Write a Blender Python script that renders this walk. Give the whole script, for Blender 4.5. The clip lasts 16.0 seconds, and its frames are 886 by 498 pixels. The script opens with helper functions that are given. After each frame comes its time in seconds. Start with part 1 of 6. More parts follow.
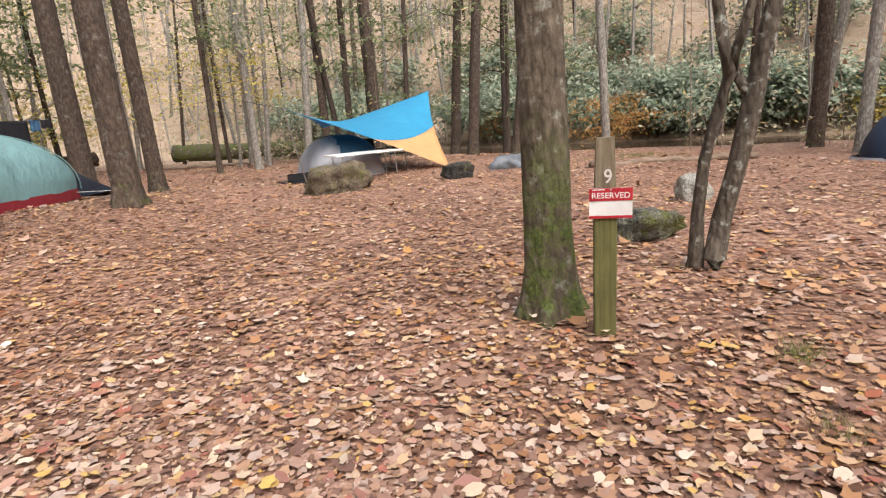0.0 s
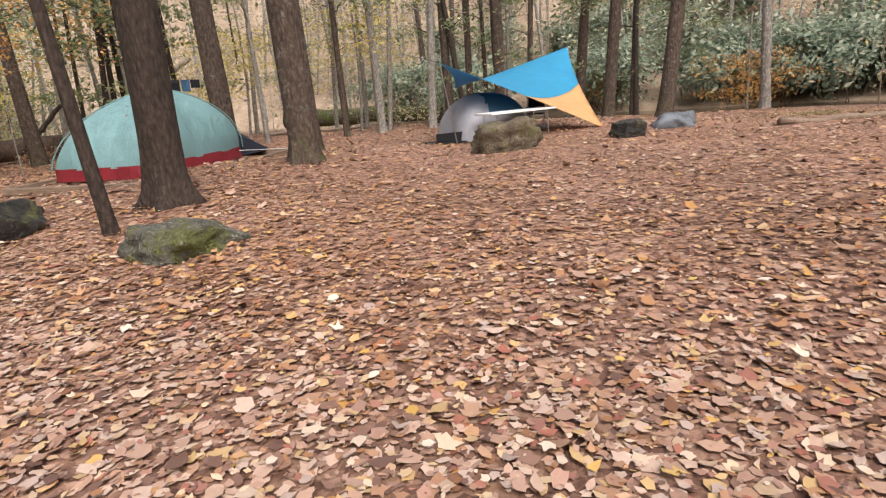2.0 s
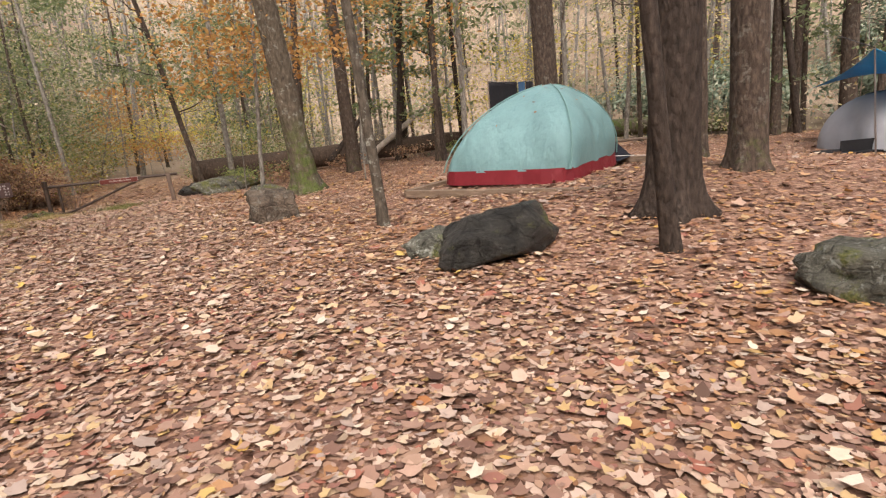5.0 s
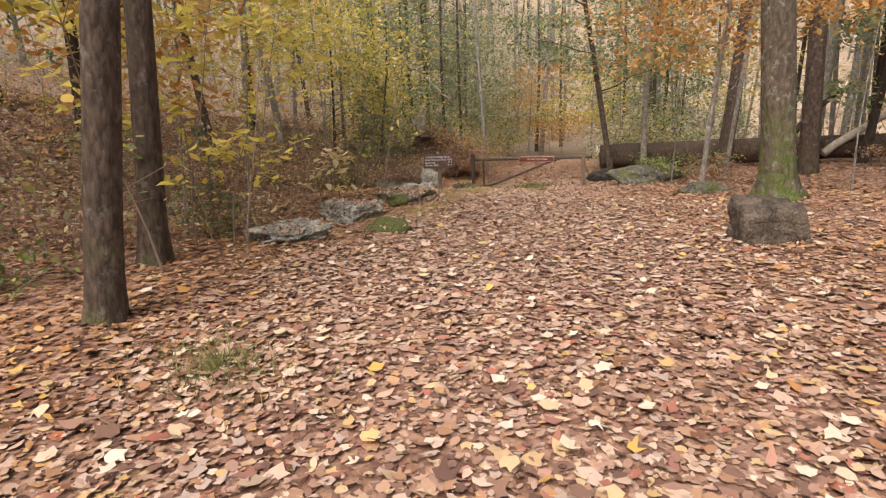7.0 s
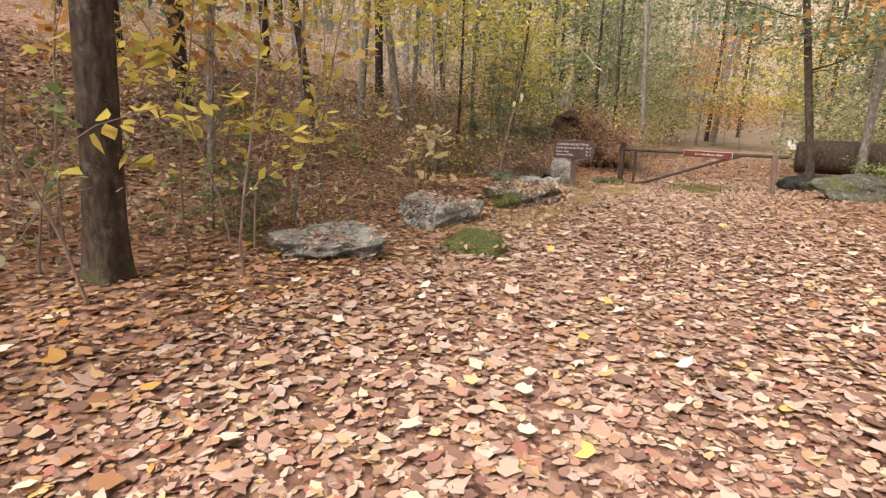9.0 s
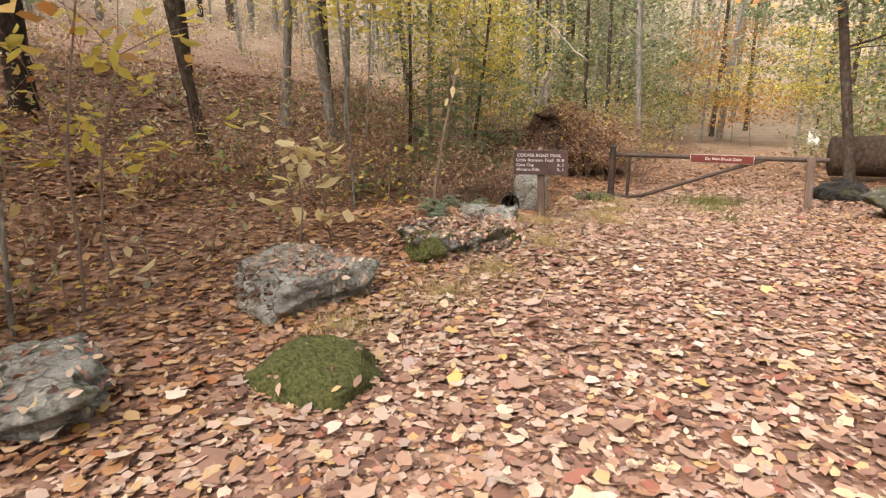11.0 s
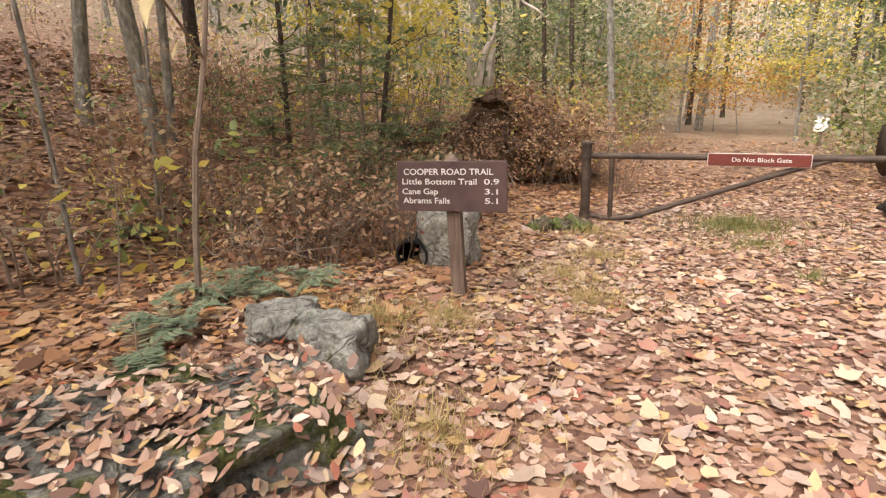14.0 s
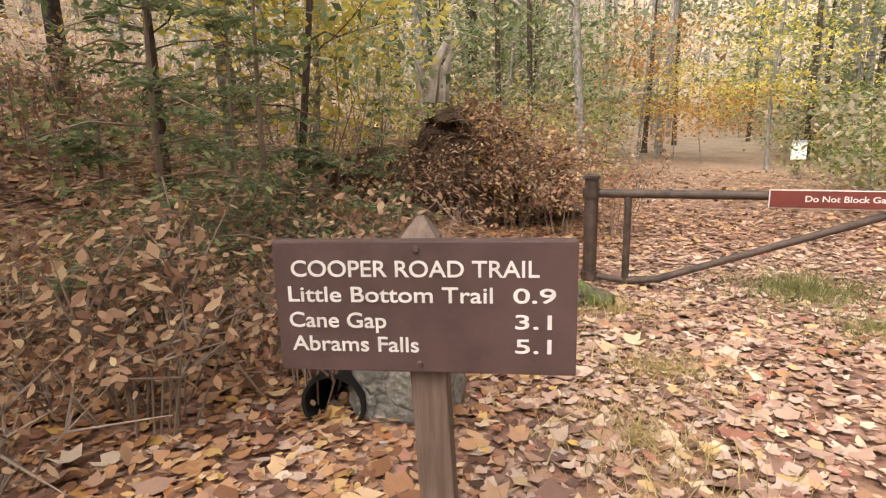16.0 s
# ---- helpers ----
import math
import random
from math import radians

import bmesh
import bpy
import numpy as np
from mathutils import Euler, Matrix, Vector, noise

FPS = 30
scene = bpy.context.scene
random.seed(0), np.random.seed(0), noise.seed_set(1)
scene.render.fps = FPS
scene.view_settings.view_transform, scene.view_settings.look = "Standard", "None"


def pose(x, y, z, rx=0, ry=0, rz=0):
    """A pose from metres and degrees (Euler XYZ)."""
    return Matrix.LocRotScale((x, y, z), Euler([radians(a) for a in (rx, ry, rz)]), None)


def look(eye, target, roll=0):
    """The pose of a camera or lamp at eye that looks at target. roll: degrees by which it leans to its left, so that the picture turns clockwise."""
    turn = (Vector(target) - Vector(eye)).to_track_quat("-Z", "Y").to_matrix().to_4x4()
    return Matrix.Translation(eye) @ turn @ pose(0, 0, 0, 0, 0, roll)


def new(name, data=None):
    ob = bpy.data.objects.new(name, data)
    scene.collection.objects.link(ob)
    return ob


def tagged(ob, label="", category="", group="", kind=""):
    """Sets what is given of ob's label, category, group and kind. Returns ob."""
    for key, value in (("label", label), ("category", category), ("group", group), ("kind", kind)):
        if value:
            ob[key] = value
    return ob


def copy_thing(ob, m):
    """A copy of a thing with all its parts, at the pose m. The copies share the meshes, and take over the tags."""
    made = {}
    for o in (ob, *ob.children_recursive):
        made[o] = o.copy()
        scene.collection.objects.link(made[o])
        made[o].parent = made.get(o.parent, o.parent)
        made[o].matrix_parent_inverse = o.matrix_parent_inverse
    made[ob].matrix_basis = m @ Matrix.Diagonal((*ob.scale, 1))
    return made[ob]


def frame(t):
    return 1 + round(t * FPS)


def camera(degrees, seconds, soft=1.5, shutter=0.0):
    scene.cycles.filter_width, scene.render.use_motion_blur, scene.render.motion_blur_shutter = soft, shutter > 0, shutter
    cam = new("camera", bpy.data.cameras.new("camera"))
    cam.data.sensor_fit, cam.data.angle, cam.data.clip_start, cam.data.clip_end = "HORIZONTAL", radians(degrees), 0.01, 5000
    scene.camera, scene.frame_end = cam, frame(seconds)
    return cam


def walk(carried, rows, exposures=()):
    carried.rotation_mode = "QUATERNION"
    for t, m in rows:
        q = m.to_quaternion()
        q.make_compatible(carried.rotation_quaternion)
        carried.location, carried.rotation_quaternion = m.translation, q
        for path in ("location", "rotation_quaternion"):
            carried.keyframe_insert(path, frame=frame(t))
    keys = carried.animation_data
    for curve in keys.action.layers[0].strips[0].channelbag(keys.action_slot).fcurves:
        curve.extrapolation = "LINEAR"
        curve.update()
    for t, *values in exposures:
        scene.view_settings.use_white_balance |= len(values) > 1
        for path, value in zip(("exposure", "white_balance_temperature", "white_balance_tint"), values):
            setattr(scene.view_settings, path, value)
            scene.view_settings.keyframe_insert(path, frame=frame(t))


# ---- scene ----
cam = camera(76.0, 16.0, 1.25)
PATH = [
    (0, (5.881, -3.89, 1.66), (6.611, -2.089, 1.188), -3.8),
    (0.5, (5.415, -3.583, 1.64), (6.146, -1.781, 1.174), -1.7),
    (1, (4.957, -3.249, 1.639), (5.723, -1.465, 1.158), -2.0),
    (1.5, (4.356, -3.046, 1.658), (5.144, -1.28, 1.15), -2.5),
    (2, (3.919, -2.345, 1.42), (4.429, -0.49, 0.872), -4.5),
    (2.5, (3.212, -1.825, 1.259), (3.508, 0.094, 0.778), -3.0),
    (3, (2.491, -1.391, 1.208), (2.688, 0.553, 0.781), -2.7),
    (3.2, (2.204, -1.226, 1.189), (2.369, 0.723, 0.774), -2.4),
    (5.3, (-0.279, 0.238, 1.411), (-0.483, 2.178, 0.966), -6.6),
    (5.5, (-0.536, 0.315, 1.465), (-0.888, 2.232, 1.015), -7.0),
    (6, (-1.195, 0.514, 1.572), (-1.736, 2.385, 1.118), -4.5),
    (6.5, (-1.715, 1.071, 1.498), (-2.489, 2.887, 1.174), -3.6),
    (7, (-1.94, 1.644, 1.419), (-3.123, 3.201, 1.0), -1.9),
    (7.5, (-2.49, 2.238, 1.435), (-3.867, 3.614, 0.975), 0.0),
    (8, (-2.713, 2.712, 1.391), (-4.197, 3.956, 0.892), 0.5),
    (8.2, (-2.811, 2.918, 1.408), (-4.312, 4.147, 0.921), 1.2),
    (10.3, (-4.157, 5.568, 1.433), (-5.699, 6.735, 0.923), 0.5),
    (10.5, (-4.341, 5.82, 1.439), (-5.869, 7.011, 0.943), 0.7),
    (11, (-4.787, 6.394, 1.418), (-6.315, 7.585, 0.921), -0.6),
    (11.5, (-5.188, 6.953, 1.395), (-6.679, 8.189, 0.895), -0.6),
    (12, (-5.532, 7.487, 1.37), (-7.02, 8.729, 0.876), -2.7),
    (12.5, (-5.939, 8.013, 1.327), (-7.408, 9.281, 0.843), -1.0),
    (13, (-6.302, 8.501, 1.29), (-7.812, 9.729, 0.832), -3.2),
    (13.5, (-6.706, 8.949, 1.267), (-8.213, 10.168, 0.774), -2.9),
    (14, (-7.145, 9.454, 1.215), (-8.594, 10.73, 0.696), -1.7),
    (14.5, (-7.589, 9.892, 1.169), (-9.046, 11.177, 0.695), -2.1),
    (15, (-8.062, 10.308, 1.15), (-9.492, 11.638, 0.722), -1.8),
    (15.5, (-8.427, 10.626, 1.134), (-9.85, 11.972, 0.731), -2.5),
    (16, (-8.797, 10.888, 1.085), (-10.12, 12.325, 0.657), -1.5),
]
walk(cam, [(t, look(eye, target, roll)) for t, eye, target, roll in PATH], [(0, 0.70, 6350, 15), (3.2, 0.47, 6450, 16), (5.5, 0.52, 6650, 16), (7, 0.58, 6700, 16), (8, 0.76, 6650, 15), (11, 1.06, 6650, 15), (14, 1.16, 6600, 15), (16, 1.22, 6550, 14)])

# ---- world and light ----
world = bpy.data.worlds.new("world")
scene.world = world
world.use_nodes = True
_wn = world.node_tree.nodes
_sky = _wn.new("ShaderNodeTexSky")
_sky.sky_type = "NISHITA"
_sky.sun_disc = False
_sky.sun_elevation = radians(48)
_sky.sun_rotation = radians(174)
_sky.air_density = 1.6
_sky.dust_density = 5.0
_wn["Background"].inputs["Strength"].default_value = 0.15
_veil = _wn.new("ShaderNodeHueSaturation")
_veil.inputs["Saturation"].default_value = 0.45
world.node_tree.links.new(_sky.outputs[0], _veil.inputs["Color"])
world.node_tree.links.new(_veil.outputs[0], _wn["Background"].inputs[0])
sun_data = bpy.data.lights.new("sun", "SUN")
sun_data.energy = 2.5
sun_data.angle = radians(50)
sun_data.color = (1.0, 0.94, 0.86)
sun = new("sun", sun_data)
sun.matrix_world = look((0, 0, 40), (-3, 29, 0))

# ---- materials ----


class Nodes:
    """A small builder for node materials."""

    def __init__(self, name, rough=0.8):
        self.mat = bpy.data.materials.new(name)
        self.mat.use_nodes = True
        self.t = self.mat.node_tree
        self.bsdf = self.t.nodes["Principled BSDF"]
        self.bsdf.inputs["Roughness"].default_value = rough
        self.bsdf.inputs["Specular IOR Level"].default_value = 0.3

    def node(self, kind, **inputs):
        n = self.t.nodes.new(kind)
        for key, value in inputs.items():
            self.put(n.inputs[key.replace("_", " ")], value)
        return n

    def put(self, socket, value):
        if isinstance(value, bpy.types.NodeSocket):
            self.t.links.new(value, socket)
        else:
            socket.default_value = value

    def coords(self, kind="Object", scale=(1, 1, 1)):
        c = self.node("ShaderNodeTexCoord").outputs[kind]
        m = self.node("ShaderNodeMapping", Scale=scale)
        self.t.links.new(c, m.inputs["Vector"])
        return m.outputs[0]

    def noise(self, vec, scale, detail=5, rough=0.6):
        return self.node("ShaderNodeTexNoise", Vector=vec, Scale=scale, Detail=detail, Roughness=rough).outputs["Fac"]

    def ramp(self, fac, stops, interp="LINEAR"):
        n = self.node("ShaderNodeValToRGB", Fac=fac)
        n.color_ramp.interpolation = interp
        e = n.color_ramp.elements
        while len(e) < len(stops):
            e.new(0.5)
        for el, (p, c) in zip(e, stops):
            el.position = p
            el.color = (*c, 1) if len(c) == 3 else c
        return n.outputs[0]

    def mix(self, fac, a, b, blend="MIX"):
        n = self.t.nodes.new("ShaderNodeMix")
        n.data_type, n.blend_type = "RGBA", blend
        self.put(n.inputs[0], fac)
        self.put(n.inputs[6], a)
        self.put(n.inputs[7], b)
        return n.outputs[2]

    def math(self, op, a, b=0.0):
        n = self.t.nodes.new("ShaderNodeMath")
        n.operation = op
        self.put(n.inputs[0], a)
        self.put(n.inputs[1], b)
        return n.outputs[0]

    def bump(self, height, strength=0.5, dist=0.02):
        b = self.node("ShaderNodeBump", Height=height, Strength=strength, Distance=dist)
        self.t.links.new(b.outputs[0], self.bsdf.inputs["Normal"])

    def color(self, c):
        self.put(self.bsdf.inputs["Base Color"], c)
        return self.mat

    def island(self):
        return self.node("ShaderNodeNewGeometry").outputs["Random Per Island"]

    def height(self, kind="Object"):
        s = self.node("ShaderNodeSeparateXYZ")
        self.t.links.new(self.node("ShaderNodeTexCoord").outputs[kind], s.inputs[0])
        return s.outputs[2]


LITTER = [
    (0.0, (0.12, 0.066, 0.05)), (0.10, (0.22, 0.124, 0.09)), (0.22, (0.33, 0.195, 0.14)), (0.33, (0.44, 0.29, 0.215)),
    (0.43, (0.37, 0.20, 0.11)), (0.54, (0.50, 0.335, 0.245)), (0.65, (0.60, 0.445, 0.345)), (0.73, (0.42, 0.325, 0.275)),
    (0.81, (0.54, 0.36, 0.15)), (0.89, (0.68, 0.55, 0.42)), (0.95, (0.36, 0.13, 0.085)), (1.0, (0.28, 0.14, 0.11)),
]
RUST = [
    (0.0, (0.075, 0.037, 0.022)), (0.15, (0.19, 0.086, 0.045)), (0.32, (0.33, 0.16, 0.075)), (0.48, (0.44, 0.235, 0.11)),
    (0.62, (0.54, 0.32, 0.17)), (0.74, (0.37, 0.19, 0.115)), (0.85, (0.62, 0.43, 0.26)), (0.93, (0.58, 0.36, 0.09)), (1.0, (0.36, 0.11, 0.055)),
]


def leaf_material(name, stops, rough=0.55, trans=0.0):
    m = Nodes(name, rough)
    isl = m.island()
    base = m.ramp(isl, stops)
    v = m.noise(m.coords(), 30, 3)
    col = m.mix(m.math("MULTIPLY", v, 0.34), base, (0.08, 0.04, 0.025, 1), "MIX")
    m.bump(m.noise(m.coords(), 90, 2), 0.25, 0.004)
    if trans:
        m.bsdf.inputs["Transmission Weight"].default_value = 0.0
        m.bsdf.inputs["Subsurface Weight"].default_value = 0.0
        tr = m.node("ShaderNodeBsdfTranslucent", Color=base)
        mx = m.node("ShaderNodeMixShader", Fac=trans)
        out = m.t.nodes["Material Output"]
        m.t.links.new(m.bsdf.outputs[0], mx.inputs[1])
        m.t.links.new(tr.outputs[0], mx.inputs[2])
        m.t.links.new(mx.outputs[0], out.inputs["Surface"])
    return m.color(col)


def ground_material():
    m = Nodes("leaf_litter_ground", 0.85)
    co = m.coords()
    wob = m.node("ShaderNodeTexNoise", Vector=co, Scale=9.0, Detail=3.0)
    warped = m.mix(0.06, co, wob.outputs["Color"], "ADD")
    v1 = m.node("ShaderNodeTexVoronoi", Vector=warped, Scale=13.0)
    v2 = m.node("ShaderNodeTexVoronoi", Vector=warped, Scale=22.0)
    s1 = m.node("ShaderNodeSeparateColor", Color=v1.outputs["Color"]).outputs[0]
    s2 = m.node("ShaderNodeSeparateColor", Color=v2.outputs["Color"]).outputs[1]
    pick = m.mix(0.45, s1, s2)
    col = m.ramp(pick, [(0.0, (0.10, 0.05, 0.036)), (0.25, (0.21, 0.112, 0.078)), (0.45, (0.32, 0.178, 0.122)), (0.6, (0.41, 0.245, 0.172)), (0.75, (0.50, 0.335, 0.25)), (0.9, (0.38, 0.20, 0.105)), (1.0, (0.58, 0.43, 0.31))])
    gap = m.ramp(v1.outputs["Distance"], [(0.0, (1, 1, 1)), (0.62, (0.85, 0.85, 0.85)), (0.85, (0.55, 0.5, 0.47))])
    col = m.mix(1.0, col, gap, "MULTIPLY")
    patch = m.ramp(m.noise(co, 0.35, 4), [(0.35, (1, 1, 1)), (0.65, (0.62, 0.60, 0.56))])
    col = m.mix(0.8, col, patch, "MULTIPLY")
    # Far woodland floor turns grey-tan, with distance haze put into its colour.
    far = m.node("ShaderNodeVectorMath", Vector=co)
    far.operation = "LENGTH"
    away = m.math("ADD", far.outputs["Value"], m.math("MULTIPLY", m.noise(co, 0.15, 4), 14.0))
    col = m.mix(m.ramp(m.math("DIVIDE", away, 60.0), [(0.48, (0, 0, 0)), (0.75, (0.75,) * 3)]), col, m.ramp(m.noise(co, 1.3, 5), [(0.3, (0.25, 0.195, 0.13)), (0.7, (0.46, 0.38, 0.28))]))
    fine = m.ramp(m.noise(co, 60, 3), [(0.3, (0.6, 0.55, 0.5)), (0.7, (1.1, 1.1, 1.1))])
    col = m.mix(0.6, col, fine, "MULTIPLY")
    m.bump(m.math("ADD", m.math("MULTIPLY", v1.outputs["Distance"], -1.0), m.math("MULTIPLY", s2, 0.5)), 0.7, 0.03)
    return m.color(col)


def bark_material(name, dark, light, moss=0.0, lichen=0.0, stretch=5.0, moss_top=1.0):
    m = Nodes(name, 0.9)
    co = m.coords("Object", (stretch * 2.4, stretch * 2.4, 4.5))
    n1 = m.noise(co, 1.6, 6, 0.65)
    vor = m.node("ShaderNodeTexVoronoi", Vector=m.coords("Object", (20, 20, 9)), Scale=1.0)
    col = m.ramp(n1, [(0.3, dark), (0.52, tuple((a + b) / 2 for a, b in zip(dark, light))), (0.72, light)])
    crack = m.ramp(vor.outputs["Distance"], [(0.0, (1.05, 1.05, 1.05)), (0.75, (0.5, 0.48, 0.46))])
    col = m.mix(0.7, col, crack, "MULTIPLY")
    if lichen:
        l = m.ramp(m.noise(m.coords(), 7, 5, 0.7), [(0.56, (0, 0, 0)), (0.66, (lichen,) * 3)])
        col = m.mix(l, col, (0.45, 0.47, 0.40, 1))
    if moss:
        h = m.height()
        low = m.ramp(m.math("DIVIDE", h, moss_top * 2), [(0.25, (1, 1, 1)), (0.55, (0, 0, 0))])
        spots = m.ramp(m.noise(m.coords(), 5, 5, 0.7), [(0.58 - 0.16 * moss, (0, 0, 0)), (0.68 - 0.12 * moss, (moss,) * 3)])
        green = m.ramp(m.noise(m.coords(), 40, 3), [(0.3, (0.035, 0.055, 0.012)), (0.7, (0.13, 0.16, 0.04))])
        col = m.mix(m.mix(1.0, spots, low, "MULTIPLY"), col, green)
    m.bump(m.math("ADD", n1, m.math("MULTIPLY", vor.outputs["Distance"], -0.8)), 0.9, 0.03)
    return m.color(col)


def rock_material(name, dark, light, moss=0.0, lichen=0.0, rough=0.8):
    m = Nodes(name, rough)
    co = m.coords()
    n = m.noise(co, 4.5, 10, 0.72)
    f = m.noise(co, 38, 6, 0.75)
    warp = m.mix(0.22, co, m.node("ShaderNodeTexNoise", Vector=co, Scale=3.0, Detail=5.0).outputs["Color"], "ADD")
    crack = m.node("ShaderNodeTexVoronoi", Vector=warp, Scale=5.0)
    crack.feature = "DISTANCE_TO_EDGE"
    line = m.ramp(crack.outputs["Distance"], [(0.0, (0.35, 0.35, 0.35)), (0.05, (1, 1, 1))])
    col = m.ramp(n, [(0.32, dark), (0.5, tuple((a + b) / 2 for a, b in zip(dark, light))), (0.66, light)])
    col = m.mix(0.75, col, m.ramp(f, [(0.32, (0.35, 0.35, 0.34)), (0.66, (1.3, 1.3, 1.28))]), "MULTIPLY")
    col = m.mix(0.7, col, line, "MULTIPLY")
    if lichen:
        l = m.ramp(m.noise(co, 11, 7, 0.75), [(0.55, (0, 0, 0)), (0.6, (lichen,) * 3)])
        col = m.mix(l, col, m.ramp(f, [(0.3, (0.36, 0.39, 0.33)), (0.7, (0.62, 0.64, 0.58))]))
    if moss:
        l = m.ramp(m.noise(co, 3, 8, 0.75), [(0.6 - 0.3 * moss, (0, 0, 0)), (0.68 - 0.3 * moss, (1, 1, 1))])
        green = m.ramp(m.noise(co, 45, 4), [(0.3, (0.05, 0.065, 0.018)), (0.7, (0.23, 0.235, 0.075))])
        col = m.mix(l, col, green)
    h = m.math("ADD", m.math("MULTIPLY", n, 1.4), m.math("MULTIPLY", f, 0.35))
    m.bump(m.math("ADD", h, m.math("MULTIPLY", line, 0.25)), 1.0, 0.09)
    return m.color(col)


def plain_material(name, c, rough=0.6, metal=0.0, var=0.25, scale=14, bump=0.15):
    m = Nodes(name, rough)
    m.bsdf.inputs["Metallic"].default_value = metal
    n = m.noise(m.coords(), scale, 6, 0.65)
    lo, hi = tuple(x * (1 - var) for x in c), tuple(min(1, x * (1 + var)) for x in c)
    col = m.ramp(n, [(0.3, lo), (0.7, hi)])
    big = m.ramp(m.noise(m.coords(), 1.7, 3), [(0.35, (0.85, 0.84, 0.82)), (0.65, (1.05, 1.05, 1.05))])
    col = m.mix(0.8, col, big, "MULTIPLY")
    if bump:
        m.bump(n, bump, 0.01)
    return m.color(col)


def wood_material(name, dark, light, grain=(30, 30, 2)):
    m = Nodes(name, 0.75)
    n = m.noise(m.coords("Object", grain), 1.5, 6, 0.6)
    col = m.ramp(n, [(0.3, dark), (0.7, light)])
    w = m.ramp(m.noise(m.coords(), 4, 4), [(0.4, (0.8, 0.8, 0.78)), (0.65, (1.05, 1.05, 1.05))])
    m.bump(n, 0.4, 0.006)
    return m.color(m.mix(0.8, col, w, "MULTIPLY"))


def cloth_material(name, c, rough=0.55, wrinkle=0.4, trans=0.15):
    m = Nodes(name, rough)
    n = m.noise(m.coords(), 2.4, 4)
    weave = m.noise(m.coords(), 240, 1)
    col = m.ramp(n, [(0.3, tuple(x * 0.88 for x in c)), (0.7, tuple(min(1, x * 1.08) for x in c))])
    m.bump(m.math("ADD", m.noise(m.coords("Object", (1.6, 1.3, 0.8)), 2.2, 3), m.math("MULTIPLY", weave, 0.04)), wrinkle, 0.08)
    if trans:
        tr = m.node("ShaderNodeBsdfTranslucent", Color=(*c, 1))
        mx = m.node("ShaderNodeMixShader", Fac=trans)
        m.t.links.new(m.bsdf.outputs[0], mx.inputs[1])
        m.t.links.new(tr.outputs[0], mx.inputs[2])
        m.t.links.new(mx.outputs[0], m.t.nodes["Material Output"].inputs["Surface"])
    return m.color(col)


M_GROUND = ground_material()
M_LITTER = leaf_material("fallen_leaf", LITTER, 0.45)
M_RUST = leaf_material("rusty_fallen_leaf", RUST, 0.5)
M_PALE = leaf_material("pale_fallen_leaf", [(0.0, (0.62, 0.50, 0.38)), (0.5, (0.74, 0.64, 0.52)), (0.72, (0.62, 0.46, 0.30)), (0.9, (0.62, 0.42, 0.14)), (1.0, (0.60, 0.42, 0.12))])
M_YELLOW = leaf_material("yellow_leaf", [(0.0, (0.58, 0.50, 0.09)), (0.4, (0.74, 0.65, 0.16)), (0.7, (0.68, 0.50, 0.12)), (1.0, (0.42, 0.45, 0.11))], 0.5, 0.5)
M_ORANGE = leaf_material("orange_leaf", [(0.0, (0.42, 0.19, 0.05)), (0.5, (0.56, 0.29, 0.09)), (1.0, (0.60, 0.42, 0.14))], 0.5, 0.4)
M_TAN = leaf_material("tan_leaf", [(0.0, (0.23, 0.115, 0.072)), (0.5, (0.42, 0.25, 0.15)), (0.8, (0.54, 0.37, 0.225)), (1.0, (0.63, 0.50, 0.30))], 0.6, 0.45)
M_BUFF = leaf_material("buff_leaf", [(0.0, (0.60, 0.49, 0.26)), (0.5, (0.74, 0.63, 0.36)), (1.0, (0.78, 0.64, 0.30))], 0.6, 0.35)
M_GREEN = leaf_material("green_leaf", [(0.0, (0.10, 0.15, 0.05)), (0.5, (0.22, 0.28, 0.10)), (1.0, (0.42, 0.43, 0.13))], 0.5, 0.4)
M_HEMLOCK = leaf_material("hemlock_needles", [(0.0, (0.10, 0.145, 0.065)), (0.5, (0.19, 0.245, 0.115)), (0.85, (0.30, 0.34, 0.17)), (1.0, (0.42, 0.40, 0.18))], 0.5, 0.5)
M_RHODO = leaf_material("rhododendron_leaf", [(0.0, (0.10, 0.145, 0.09)), (0.5, (0.22, 0.29, 0.19)), (0.85, (0.38, 0.44, 0.33)), (1.0, (0.52, 0.50, 0.36))], 0.4, 0.3)
# Pale autumn buff, lightened so that distance haze sits in the leaf colour.
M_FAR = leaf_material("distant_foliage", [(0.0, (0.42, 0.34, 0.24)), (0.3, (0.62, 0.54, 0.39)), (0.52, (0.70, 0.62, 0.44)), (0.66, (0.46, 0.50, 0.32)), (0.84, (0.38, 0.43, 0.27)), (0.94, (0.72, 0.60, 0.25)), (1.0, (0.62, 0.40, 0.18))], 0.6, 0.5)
M_FERN = leaf_material("fern_frond", [(0.0, (0.13, 0.19, 0.12)), (0.5, (0.22, 0.29, 0.18)), (1.0, (0.33, 0.38, 0.24))], 0.6, 0.3)
M_GRASS = leaf_material("grass_blade", [(0.0, (0.14, 0.17, 0.05)), (0.5, (0.24, 0.26, 0.09)), (1.0, (0.42, 0.36, 0.18))], 0.6, 0.3)
M_DRYGRASS = leaf_material("dry_grass_blade", [(0.0, (0.42, 0.30, 0.13)), (0.5, (0.55, 0.42, 0.20)), (1.0, (0.40, 0.38, 0.14))], 0.7, 0.25)
